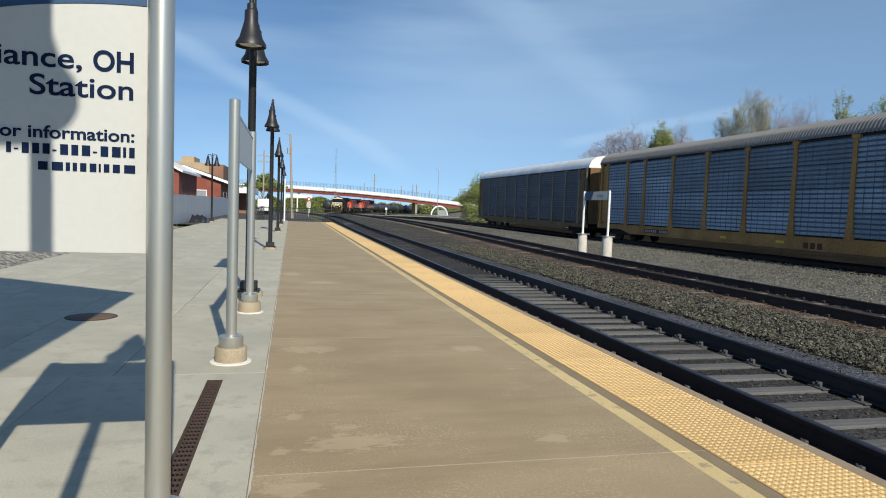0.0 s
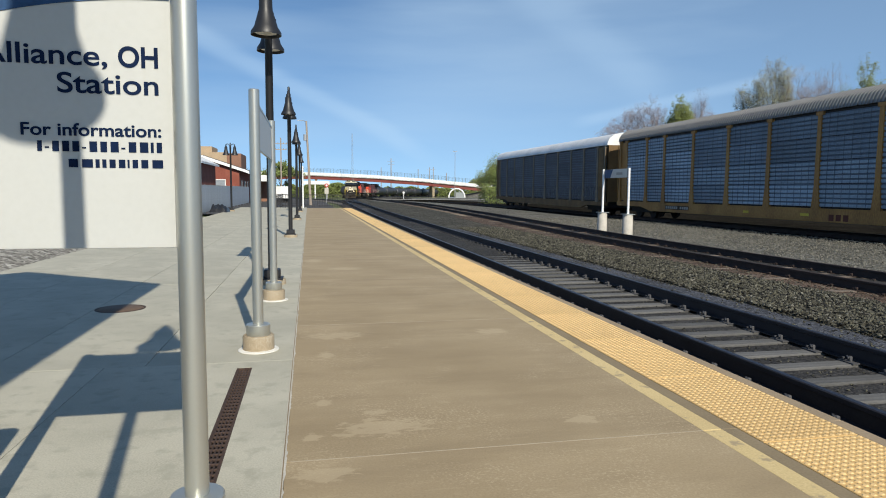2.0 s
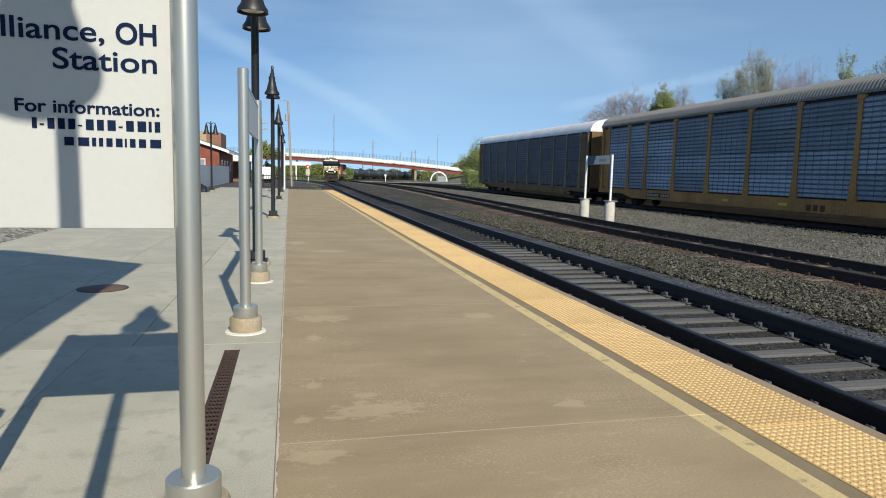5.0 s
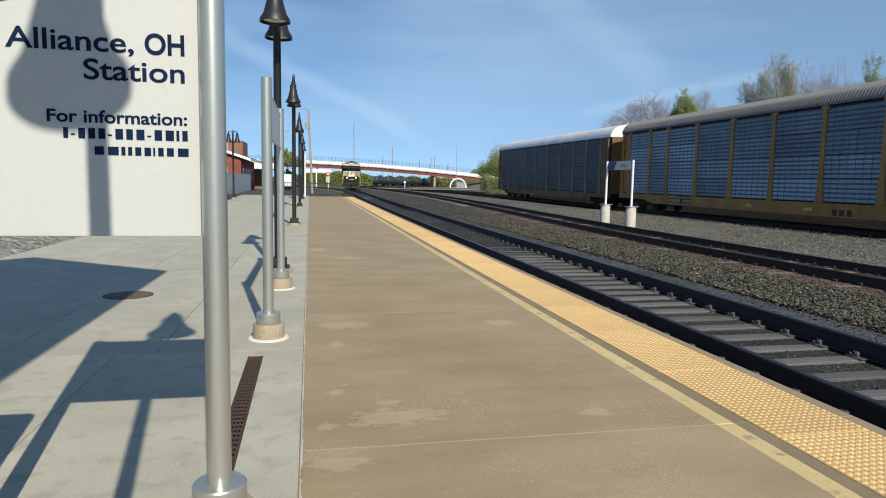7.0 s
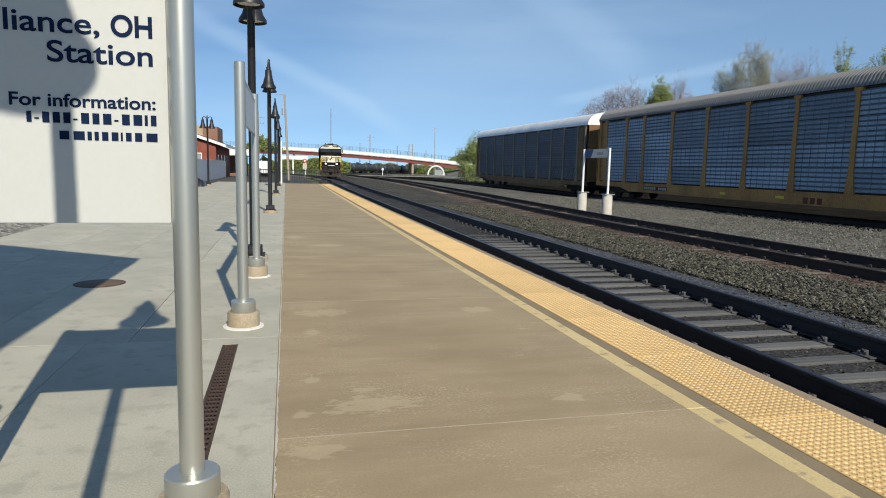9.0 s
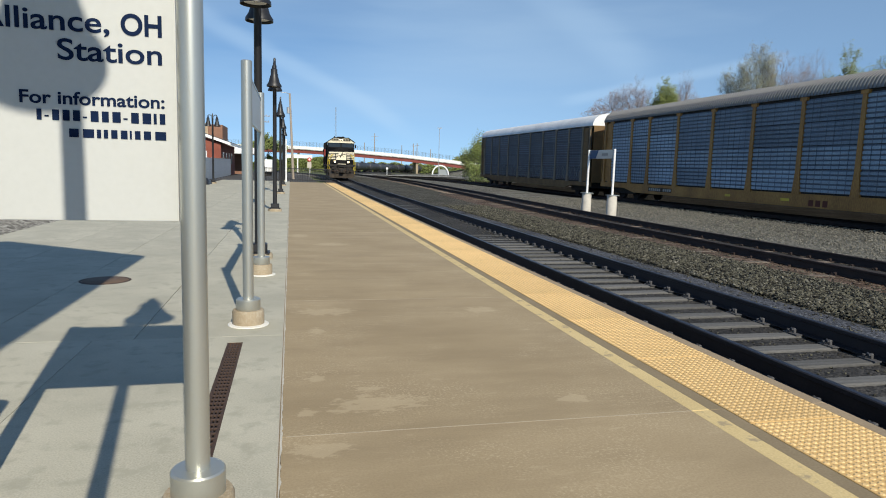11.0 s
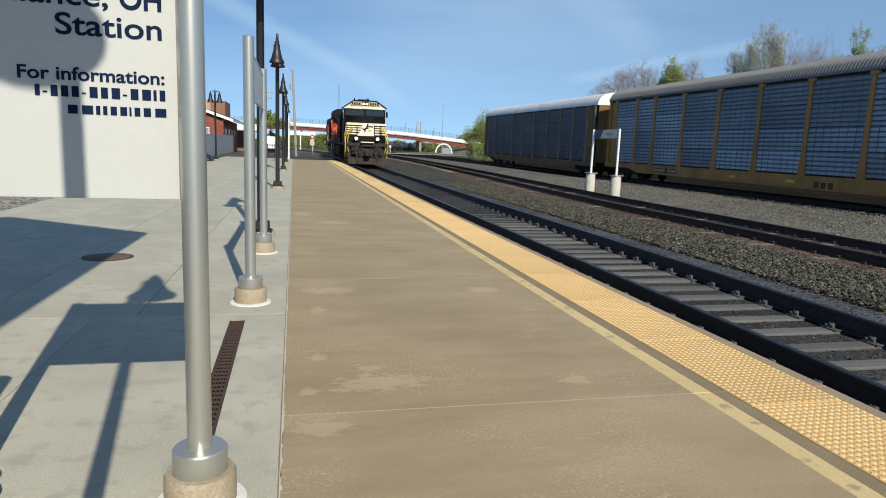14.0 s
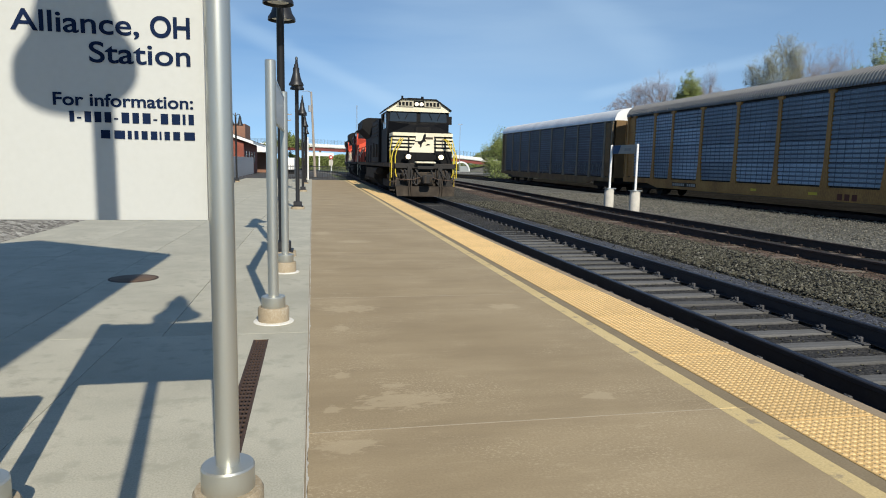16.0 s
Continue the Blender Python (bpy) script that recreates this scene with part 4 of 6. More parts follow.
def auto_carrier(y0, z0, tilt, panel_mat, dark_mat, roof_mat, frame_mat, ribbed, label, ys):
    """An enclosed auto rack car; local y from its near end, rails at z 0."""
    L, post_mat = 27.2, DULLPOST
    car = thing("auto_carrier", label, "rail car", pose(YARD_X, y0, z0, tilt, 0, 0), "parked auto carriers")
    # near-black block whose colour draws the shadow lines above and below the panels
    body = part("shade_core", Mesh().box(-1.46, 1.46, 0.25, L - 0.25, 0.95, 4.95), UNDER, car)
    sill = Mesh().prism([(0, 1.02), (L, 1.02), (L, 0.72), (L - 3.2, 0.72), (L - 4.4, 0.48), (4.4, 0.48), (3.2, 0.72), (0, 0.72)], -1.555, -1.40, "x")
    part("side_sill", sill, frame_mat, car)
    part("side_sill", Mesh().box(1.40, 1.555, 0, L, 0.5, 1.02), frame_mat, car)
    part("underframe", Mesh().box(-1.2, 1.2, 0.3, L - 0.3, 0.6, 1.0), UNDER, car)
    for k, y in enumerate(ys):
        w = 0.12 if 0 < k < 11 else 0.10
        pm = Mesh().prism([(y - w * 1.8, 0.98), (y + w * 1.8, 0.98), (y + w, 1.9), (y + w * 0.75, 4.95), (y - w * 0.75, 4.95), (y - w, 1.9)], -1.585, -1.47, "x")
        pm.box(-1.60, -1.47, y - w * 1.5, y + w * 1.5, 4.80, 4.95)
        part("post", pm, frame_mat if ribbed else post_mat, car)
    for a, b in zip(ys, ys[1:]):
        edge = a == ys[0] or b == ys[-1]
        for j in range(4):
            z0p, z1p = 1.09 + j * 0.945, 1.09 + (j + 1) * 0.945 - 0.02
            pm = Mesh()
            n = 5
            if edge:
                pm.box(-1.53, -1.50, a + 0.09, b - 0.09, z0p, z1p)
            else:
                prof = []
                for i in range(n):
                    za, zb = z0p + (z1p - z0p) * i / n, z0p + (z1p - z0p) * (i + 1) / n
                    q = za + (zb - za) * 0.66
                    prof += [(-1.490, za), (-1.538, za + 0.01), (-1.538, q), (-1.500, q + 0.01)]
                prof += [(-1.490, z1p), (-1.47, z1p), (-1.47, z0p)]
                pm.prism(prof, a + 0.10, b - 0.10)
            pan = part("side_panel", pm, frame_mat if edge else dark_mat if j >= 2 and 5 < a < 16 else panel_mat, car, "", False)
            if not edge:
                # recessed faces take the second tone as painted shade between slats
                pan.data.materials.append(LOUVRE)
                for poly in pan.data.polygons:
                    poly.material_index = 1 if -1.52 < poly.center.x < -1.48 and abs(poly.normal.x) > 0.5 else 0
            for q in range(1, 7) if not edge else ():
                yy = a + 0.1 + (b - a - 0.2) * q / 7
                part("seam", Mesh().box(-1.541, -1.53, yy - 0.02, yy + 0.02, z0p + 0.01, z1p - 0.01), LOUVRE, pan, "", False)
    for s in (0.0, L - 0.14):
        part("end_door", Mesh().box(-1.45, 1.45, s, s + 0.14, 1.0, 4.98).box(-0.06, 0.06, s - 0.03, s + 0.17, 1.0, 4.95).box(-1.45, -1.3, s - 0.04, s + 0.18, 1.0, 4.95)
             .box(1.3, 1.45, s - 0.04, s + 0.18, 1.25, 4.95), frame_mat, car)
    part("far_side", Mesh().box(1.47, 1.53, 0.2, L - 0.2, 1.02, 4.95), panel_mat, car)
    prof = [(-1.56, 4.97), (-1.54, 5.12), (-1.38, 5.42), (-1.05, 5.64), (-0.5, 5.76), (0, 5.79), (0.5, 5.76), (1.05, 5.64), (1.38, 5.42), (1.54, 5.12), (1.56, 4.97)]
    if not ribbed:
        prof = [(x, 4.97 + (z - 4.97) * 1.1) for x, z in prof]
    roof = part("roof", Mesh().prism(prof, 0.0, L), roof_mat, car, "", True)
    rib = [(x * 1.022, (z - 4.97) * 1.035 + 4.975) for x, z in prof]
    rib_data = Mesh().prism(rib, -0.032, 0.032).data("rib", roof_mat)
    step = 0.17 if ribbed else 2.0
    y = 0.2
    if ribbed:
        while y < L:
            o = part("rib", rib_data, None, roof)
            o.location = (0, y, 0)
            y += step
    truck("truck", car, 2.6, 0)
    truck("truck", car, L - 2.6, 0)
    for s, e in ((-1, 0.0), (1, L)):
        part("coupler", Mesh().box(-0.15, 0.15, min(e, e + s * 0.75), max(e, e + s * 0.75), 0.78, 1.02, 0.03), UNDER, car)
        part("ladder", Mesh().path([(-1.6, e - s * 0.12, 1.2), (-1.6, e - s * 0.12, 4.7)], 0.02).path([(-1.6, e - s * 0.5, 1.2), (-1.6, e - s * 0.5, 4.7)], 0.02)
             .path([(-1.6, e - s * 0.12, 1.6), (-1.6, e - s * 0.5, 1.6)], 0.015).path([(-1.6, e - s * 0.12, 2.2), (-1.6, e - s * 0.5, 2.2)], 0.015)
             .path([(-1.6, e - s * 0.12, 2.8), (-1.6, e - s * 0.5, 2.8)], 0.015).path([(-1.6, e - s * 0.12, 3.4), (-1.6, e - s * 0.5, 3.4)], 0.015)
             .path([(-1.6, e - s * 0.12, 4.0), (-1.6, e - s * 0.5, 4.0)], 0.015), frame_mat, car)
    return car


YZ = -0.3
car1 = auto_carrier(13.4, YZ, 0.0, GALV, GALVDIM, ROOFGREY, OCHRE, True, "ochre auto carrier with blue-grey perforated side panels and grey ribbed roof", [0.35, 1.2, 3.77, 6.7, 9.63, 12.57, 15.5, 18.5, 21.4, 23.42, 26.0, 26.85])
car2 = auto_carrier(42.3, YZ - 0.10, 0.30, GALVDARK, GALVDARK, ROOFWHITE, mat("brown_ochre_rail_car_paint", (0.16, 0.093, 0.032), 0.7, dark=(0.07, 0.043, 0.02), light=(0.24, 0.145, 0.05), scale=1.2, fine=25, amount=0.6),
                    False, "brown auto carrier with sooty grey side panels and white roof", [0.35, 1.5, 3.9, 6.35, 9.15, 12.1, 15.1, 18.0, 20.8, 23.3, 25.7, 26.85])
MARK = mat("red_brown_stencil", (0.11, 0.03, 0.018), 0.8, bump=0)
# stencils on the near car: a large mark and small rows
for k in range(3):
    y = 8.89 - 0.36 * k
    part("stencil", Mesh().box(-1.558, -1.5555, y - 0.25, y, 0.54, 0.79), MARK, car1, "red-brown stencilled mark")
row = part("stencil_plate", Mesh().box(-1.558, -1.5555, 18.7, 21.1, 0.64, 0.86), LETTER, car1, "dark plate with pale stencilled characters")
for k in range(11):
    if k != 4:
        part("character", Mesh().box(-1.562, -1.558, 18.78 + 0.21 * k, 18.93 + 0.21 * k, 0.68, 0.82), PALELETTER, row)
for a, b in ((13.75, 14.15), (9.95, 10.45)):
    part("decal", Mesh().box(-1.558, -1.5555, a, b, 0.68, 0.79), YELLOW, car1, "small yellow reflective decal")
rng = random.Random(5)
SPRAY = mat("faded_spray_paint", (0.20, 0.205, 0.205), 0.8, dark=(0.10, 0.10, 0.105), scale=3, fine=30, bump=0)
for k in range(21):
    y, r = 1.7 + k * 1.02, rng.uniform(0.34, 0.5)
    n, hgt, cut = 9, rng.uniform(0.42, 0.62), rng.choice((0, 1, 2))
    ring = [(-1.548, y + r * rng.uniform(0.75, 1.15) * math.cos(2 * math.pi * i / n), 1.62 + hgt * rng.uniform(0.8, 1.1) * math.sin(2 * math.pi * i / n)) for i in range(n + 1 - cut)]
    bar = [(-1.548, y + rng.uniform(-0.2, 0.2), 1.3), (-1.548, y + rng.uniform(-0.25, 0.25), 1.65), (-1.548, y + rng.uniform(-0.2, 0.2), 1.95)]
    part("graffiti_stroke", Mesh().path(ring, 0.02, 5).path(bar, 0.03, 5), SPRAY, car2, "faded pale graffiti outline")


# ---- the train ----
def locomotive(name, nose_mat, hood_mat, low_mat, lead, label):
    """A six-axle freight locomotive; local y from the pilot back, rails at z 0."""
    loco = thing(name, label, "locomotive", group="train")
    L = 22.3
    part("frame", Mesh().box(-1.5, 1.5, 0.55, L - 0.5, 1.42, 1.62, 0.02), LOCODIRT if lead else low_mat, loco)
    part("pilot", Mesh().prism([(-1.22, 0.14), (-1.26, 0.58), (1.26, 0.58), (1.22, 0.14), (0.5, 0.12), (-0.5, 0.12)], 0.0, 0.14)
         .prism([(0.14, 0.14), (0.14, 0.58), (0.6, 0.58)], -1.2, 1.2, "x"), LOCODIRT, loco, "grimy plough pilot")
    front = Mesh().box(-1.25, 1.25, 0.55, 0.65, 0.5, 1.6, 0.02).box(-0.75, -0.55, 0.2, 0.5, 0.5, 1.5, 0.02).box(0.55, 0.75, 0.2, 0.5, 0.5, 1.5, 0.02).box(-1.28, 1.28, 0.25, 0.5, 1.38, 1.6, 0.02).box(-0.35, 0.35, 0.05, 0.4, 1.35, 1.5, 0.02)
    part("front_plate", front, UNDER, loco)
    part("anticlimber", Mesh().box(-0.42, 0.42, -0.02, 0.5, 1.62, 1.70, 0.02), nose_mat if lead else low_mat, loco, "pale anticlimber step")
    part("coupler", Mesh().box(-0.16, 0.16, -0.45, 0.3, 0.75, 1.05, 0.04).box(-0.2, 0.2, -0.55, -0.3, 0.7, 1.1, 0.05), UNDER, loco)
    # hoses hang from the end plate in slack loops of unlike length
    for x, d, drop, out, r in ((-1.02, 0.22, 0.30, 0.10, 0.022), (-0.88, 0.34, 0.52, 0.16, 0.026), (-0.62, 0.20, 0.66, 0.12, 0.026), (-0.40, 0.62, 0.40, 0.26, 0.03),
                               (-0.30, -0.24, 0.72, 0.2, 0.028), (0.22, 0.46, 0.46, 0.2, 0.03), (0.44, 0.16, 0.70, 0.12, 0.026), (0.66, 0.34, 0.36, 0.12, 0.024), (0.86, 0.2, 0.52, 0.1, 0.022)):
        pts = [(x + d * u + 0.03 * math.sin(9 * u + x * 7), 0.16 - out * math.sin(math.pi * u), 1.34 - drop * math.sin(math.pi * min(1.0, u * 1.15) * 0.87)) for u in (0, 0.12, 0.25, 0.4, 0.55, 0.7, 0.85, 1.0)]
        part("air_hose", Mesh().path(pts, r, 7), HOSE, loco, "looped rubber air hose")
    part("drawbar_pocket", Mesh().box(-0.46, 0.46, 0.15, 0.5, 0.58, 1.22, 0.04).box(-0.36, 0.36, 0.05, 0.2, 0.66, 1.14, 0.03), LOCODIRT, loco)
    part("knuckle", Mesh().turn([(0.07, 0.72), (0.10, 0.75), (0.10, 1.04), (0.07, 1.07)], -0.1, -0.46, 0, 14).box(0.06, 0.17, -0.58, -0.3, 0.76, 1.02, 0.04), LOCODIRT, loco, "worn brown coupler knuckle")
    part("draft_plate", Mesh().box(-0.98, -0.50, 0.22, 0.3, 0.86, 1.30, 0.02).box(0.50, 0.98, 0.22, 0.3, 0.86, 1.30, 0.02), LOCODIRT, loco)
    for s in (-1, 1):
        part("uncoupling_bar", Mesh().path([(s * 0.25, -0.05, 1.0), (s * 0.5, -0.1, 0.9), (s * 0.95, -0.06, 0.86), (s * 1.24, 0.08, 0.92), (s * 1.26, 0.06, 0.62)], 0.014, 6), RUSTBAR, loco, "brown uncoupling bar")
        for x in (0.60, 0.70):
            part("hose_hanger", Mesh().path([(s * x, 0.0, 0.86), (s * (x + 0.02), -0.06, 0.5), (s * (x - 0.01), -0.05, 0.16)], 0.024, 6), LOCODIRT, loco, "rusty hanging hose end")
    for s in (-1, 1):
        part("steps", Mesh().box(s * 1.3 - 0.14, s * 1.3 + 0.06, 0.5, 1.0, 0.35, 0.40).box(s * 1.3 - 0.14, s * 1.3 + 0.06, 0.5, 1.0, 0.75, 0.80)
             .box(s * 1.3 - 0.14, s * 1.3 + 0.06, 0.5, 1.0, 1.12, 1.17).box(s * 1.3 - 0.02, s * 1.3 + 0.0, 0.46, 0.52, 0.3, 1.5), LOCODIRT, loco)
        part("handrail", Mesh().path([(s * 1.40, 0.45, 0.95), (s * 1.40, 0.42, 1.85), (s * 1.36, 0.43, 2.08), (s * 1.16, 0.52, 2.48), (s * 1.04, 0.62, 2.68), (s * 0.96, 0.90, 2.76)], 0.024)
             .path([(s * 1.18, 0.40, 0.98), (s * 1.24, 0.36, 1.15), (s * 1.26, 0.36, 1.9), (s * 1.18, 0.40, 2.2), (s * 1.0, 0.5, 2.58), (s * 0.9, 0.62, 2.72), (s * 0.88, 0.92, 2.74)], 0.024)
             .path([(s * 1.40, 0.9, 0.55), (s * 1.42, 0.9, 2.2), (s * 1.32, 1.1, 2.8)], 0.022), YELLOW if lead else LOCOWHITE, loco, "yellow handrail")
        part("ditch_light_box", Mesh().box(s * 0.7 - 0.16, s * 0.7 + 0.16, 0.35, 0.62, 1.74, 2.07, 0.02), LOCOBLACK, loco)
        part("ditch_light", Mesh().tube((s * 0.7, 0.36, 1.91), (s * 0.7, 0.325, 1.91), 0.11, 0.11, 18), HEADLIGHT if lead else LENS, loco, "lit ditch light" if lead else "")
    # wide nose
    nose = part("nose", Mesh().prism([(-1.30, 1.62), (-1.30, 3.02), (1.30, 3.02), (1.30, 1.62)], 0.95, 2.3), LOCOBLACK if lead else nose_mat, loco)
    part("nose_slope", Mesh().add([(-1.30, 0.95, 3.02), (1.30, 0.95, 3.02), (1.38, 2.3, 3.02), (-1.38, 2.3, 3.02), (-0.5, 1.35, 3.42), (0.5, 1.35, 3.42), (1.34, 2.05, 3.58), (-1.34, 2.05, 3.58),
                                   (1.38, 2.3, 3.58), (-1.38, 2.3, 3.58)],
                                  [(0, 1, 5, 4), (1, 2, 8, 6, 5), (0, 4, 7, 9, 3), (4, 5, 6, 7), (6, 8, 9, 7), (2, 3, 9, 8), (0, 3, 2, 1)]), LOCOBLACK if lead else nose_mat, nose)
    part("nose_door", Mesh().box(-0.33, 0.33, 0.92, 0.96, 1.75, 3.3, 0.01), LOCOBLACK if lead else nose_mat, nose)
    if lead:
        face = Mesh().prism([(-0.62, 2.12), (-0.36, 2.5), (-0.30, 2.90), (0.48, 2.90), (0.50, 2.12)], 0.908, 0.918)
        for gx, g0 in ((-0.62, 2.10), (0.53, 2.10), (0.97, 2.08)):
            part("grab_iron", Mesh().path([(gx, 0.93, g0), (gx, 0.84, g0 + 0.03), (gx, 0.84, 2.76), (gx, 0.93, 2.8)], 0.026, 6), LOCOBLACK, nose, "black grab iron")
        part("nose_hatch", Mesh().box(0.02, 0.44, 0.902, 0.91, 2.73, 2.83).box(-0.34, -0.1, 0.902, 0.91, 2.60, 2.64), LOCODIRT, nose, "small latch plate")
        part("headlight_housing", Mesh().box(-0.25, 0.25, 2.14, 2.3, 4.28, 4.61, 0.05), LOCOBLACK, nose)
        for w in (-1, 1):
            for wx, wy in ((0.45, 0.62), (1.0, 0.86)):
                part("wiper", Mesh().path([(w * wx, 2.24, 4.06), (w * wy, 2.235, 3.72)], 0.014, 5), LOCOBLACK, nose)
            for g0, g1 in ((3.56, 3.61), (4.03, 4.09)):
                part("window_gasket", Mesh().box(min(w * 0.06, w * 1.31), max(w * 0.06, w * 1.31), 2.255, 2.275, g0, g1), LOCOBLACK, nose)
        part("emblem_lower", Mesh().prism([(0.12, 2.44), (0.3, 2.46), (0.32, 2.5), (0.2, 2.52)], 0.9, 0.905), LOCOBLACK, nose)
        part("nose_panel", face, LOCOWHITE, nose, "white nose panel")
        for z, h in ((2.87, 0.15), (2.70, 0.085), (2.545, 0.085), (2.385, 0.085), (2.20, 0.10)):
            for s in (-1, 1):
                inner = 0.0 if z > 2.8 else 0.34
                part("stripe", Mesh().box(min(s * inner, s * 1.305), max(s * inner, s * 1.305), 0.932 if inner else 0.906, 0.945, z, z + h), LOCOWHITE, nose)
                part("stripe", Mesh().box(s * 1.305 - 0.006, s * 1.305 + 0.006, 0.95, 2.28, z, z + h), LOCOWHITE, nose)
        part("emblem", Mesh().prism([(0.03, 2.94), (0.09, 3.0), (0.13, 2.94), (0.12, 2.84), (0.07, 2.78), (0.09, 2.70), (0.14, 2.66), (0.12, 2.62), (0.03, 2.62), (-0.05, 2.52), (-0.06, 2.40),
                                     (-0.13, 2.34), (-0.12, 2.46), (-0.22, 2.54), (-0.23, 2.60), (-0.12, 2.62), (-0.03, 2.72)], 0.896, 0.902), LOCOBLACK, nose, "black emblem shape")
    # cab
    part("cab_wall", Mesh().prism([(-1.40, 1.62), (-1.40, 4.12), (-0.74, 4.62), (0.74, 4.62), (1.40, 4.12), (1.40, 1.62)], 2.3, 5.0), hood_mat, loco)
    part("brow", Mesh().prism([(-1.42, 4.08), (-1.46, 4.16), (-0.76, 4.66), (0.76, 4.66), (1.46, 4.16), (1.42, 4.08)], 2.18, 2.32), LOCOWHITE if lead else LOCOBLACK, loco, "white cab brow" if lead else "")
    part("cab_roof", Mesh().prism([(-1.47, 4.13), (-1.49, 4.19), (-0.78, 4.70), (0.78, 4.70), (1.49, 4.19), (1.47, 4.13), (0.76, 4.64), (-0.76, 4.64)], 2.1, 5.1), LOCOBLACK, loco)
    for s in (-1, 1):
        part("windshield", Mesh().prism([(s * 0.09, 3.60), (s * 0.09, 4.04), (s * 1.27, 4.04), (s * 1.30, 3.60)], 2.262, 2.29), GLASSDARK, loco)
        wm = Mesh().box(min(s * 1.403, s * 1.413), max(s * 1.403, s * 1.413), 2.7, 3.4, 3.3, 4.0).box(min(s * 1.403, s * 1.413), max(s * 1.403, s * 1.413), 3.6, 4.5, 3.3, 4.0)
        part("side_window", wm, GLASSDARK, loco)
        nb = part("number_board", Mesh().box(s * 0.62 - 0.38, s * 0.62 + 0.38, 2.13, 2.2, 4.30, 4.58, 0.01), BOARD, loco)
        dig = Mesh()
        for k in range(4):
            dig.box(s * 0.62 - 0.30 + 0.16 * k, s * 0.62 - 0.19 + 0.16 * k, 2.122, 2.129, 4.35, 4.53)
        part("number_bars", dig, LOCOBLACK, nb)
        part("headlight", Mesh().tube((s * 0.11, 2.2, 4.44), (s * 0.11, 2.115, 4.44), 0.088, 0.088, 16), LAMPON if lead else LENS, loco)
        part("mirror", Mesh().box(s * 1.56 - 0.07, s * 1.56 + 0.07, 2.75, 2.78, 3.55, 3.95), LOCOBLACK, loco)
    part("roof_box", Mesh().box(-0.4, 0.4, 3.2, 4.2, 4.69, 4.84, 0.03), LOCOBLACK, loco)
    part("antenna", Mesh().tube((-0.7, 2.6, 4.7), (-0.7, 2.6, 4.86), 0.05), LOCOBLACK, loco)
    part("beacon", Mesh().tube((0.2, 2.5, 4.69), (0.2, 2.5, 4.84), 0.06), LOCOBLACK, loco)
    # hood, radiator, tank, trucks
    hood_mat = hood_mat if lead else HOODMAROON
    part("long_hood", Mesh().prism([(-0.95, 1.62), (-0.95, 4.05), (-0.75, 4.3), (0.75, 4.3), (0.95, 4.05), (0.95, 1.62)], 5.0, L - 1.2), hood_mat, loco)
    part("blower_box", Mesh().box(-1.53, -0.9, 5.0, 8.6, 1.62, 3.9, 0.03).box(0.9, 1.53, 5.0, 8.6, 1.62, 3.4, 0.03), hood_mat, loco)
    if not lead:
        part("side_band", Mesh().box(-1.535, -1.532, 2.35, 8.55, 2.2, 3.2).box(-0.956, -0.951, 8.6, L - 1.3, 2.2, 3.2), LOCOBLACK, loco)
    for k in range(11):
        y = 8.9 + k * 0.75
        part("hood_door", Mesh().box(-0.972, -0.952, y, y + 0.66, 1.8, 3.5, 0.006), hood_mat, loco)
    part("radiator", Mesh().prism([(-1.0, 3.4), (-1.55, 4.0), (-1.55, 4.55), (-1.2, 4.72), (1.2, 4.72), (1.55, 4.55), (1.55, 4.0), (1.0, 3.4)], 16.2, L - 1.4), LOCOBLACK, loco, "flared radiator wings")
    for y, d, h in ((5.6, 0.5, 0.7), (6.5, 0.4, 0.5), (7.4, 0.6, 0.8)):
        part("flank_box", Mesh().box(-1.60, -1.50, y, y + d, 1.9, 1.9 + h, 0.02), LOCODIRT if lead else hood_mat, loco)
    part("flank_louvre", Mesh().box(-1.56, -1.528, 5.3, 8.3, 3.0, 3.05).box(-1.56, -1.528, 5.3, 8.3, 3.2, 3.25).box(-1.56, -1.528, 5.3, 8.3, 3.4, 3.45).box(-1.56, -1.528, 5.3, 8.3, 3.6, 3.65), LOCODIRT, loco)
    part("exhaust", Mesh().box(-0.4, 0.4, 10.5, 11.3, 4.28, 4.52, 0.03), LOCOBLACK, loco)
    part("fuel_tank", Mesh().prism([(-1.45, 1.3), (-1.45, 0.7), (-1.1, 0.3), (1.1, 0.3), (1.45, 0.7), (1.45, 1.3)], 8.2, 13.8), LOCODIRT, loco)
    for k in range(2):
        part("air_tank", Mesh().tube((-1.3, 6.6 + k * 0.0, 1.15 - 0.0), (-1.3, 8.1, 1.15), 0.2, 0.2, 14) if k == 0 else Mesh().tube((1.3, 6.6, 1.15), (1.3, 8.1, 1.15), 0.2, 0.2, 14), LOCODIRT, loco)
    rails = Mesh()
    for s in (-1, 1):
        rails.path([(s * 1.48, 5.2, 2.65), (s * 1.48, L - 0.6, 2.65)], 0.02)
        y = 5.4
        while y < L - 0.5:
            rails.tube((s * 1.48, y, 1.62), (s * 1.48, y, 2.65), 0.018, 0.018, 6)
            y += 1.6
    part("side_handrail", rails, LOCOBLACK if lead else LOCOWHITE, loco)
    for o in loco.children_recursive:
        for v in o.data.vertices:
            v.co.z *= 0.925
    truck("truck", loco, 4.6, 0, 0.53, (-1.85, 0.0, 1.85), LOCODIRT)
    truck("truck", loco, L - 4.9, 0, 0.53, (-1.85, 0.0, 1.85), LOCODIRT)
    return loco


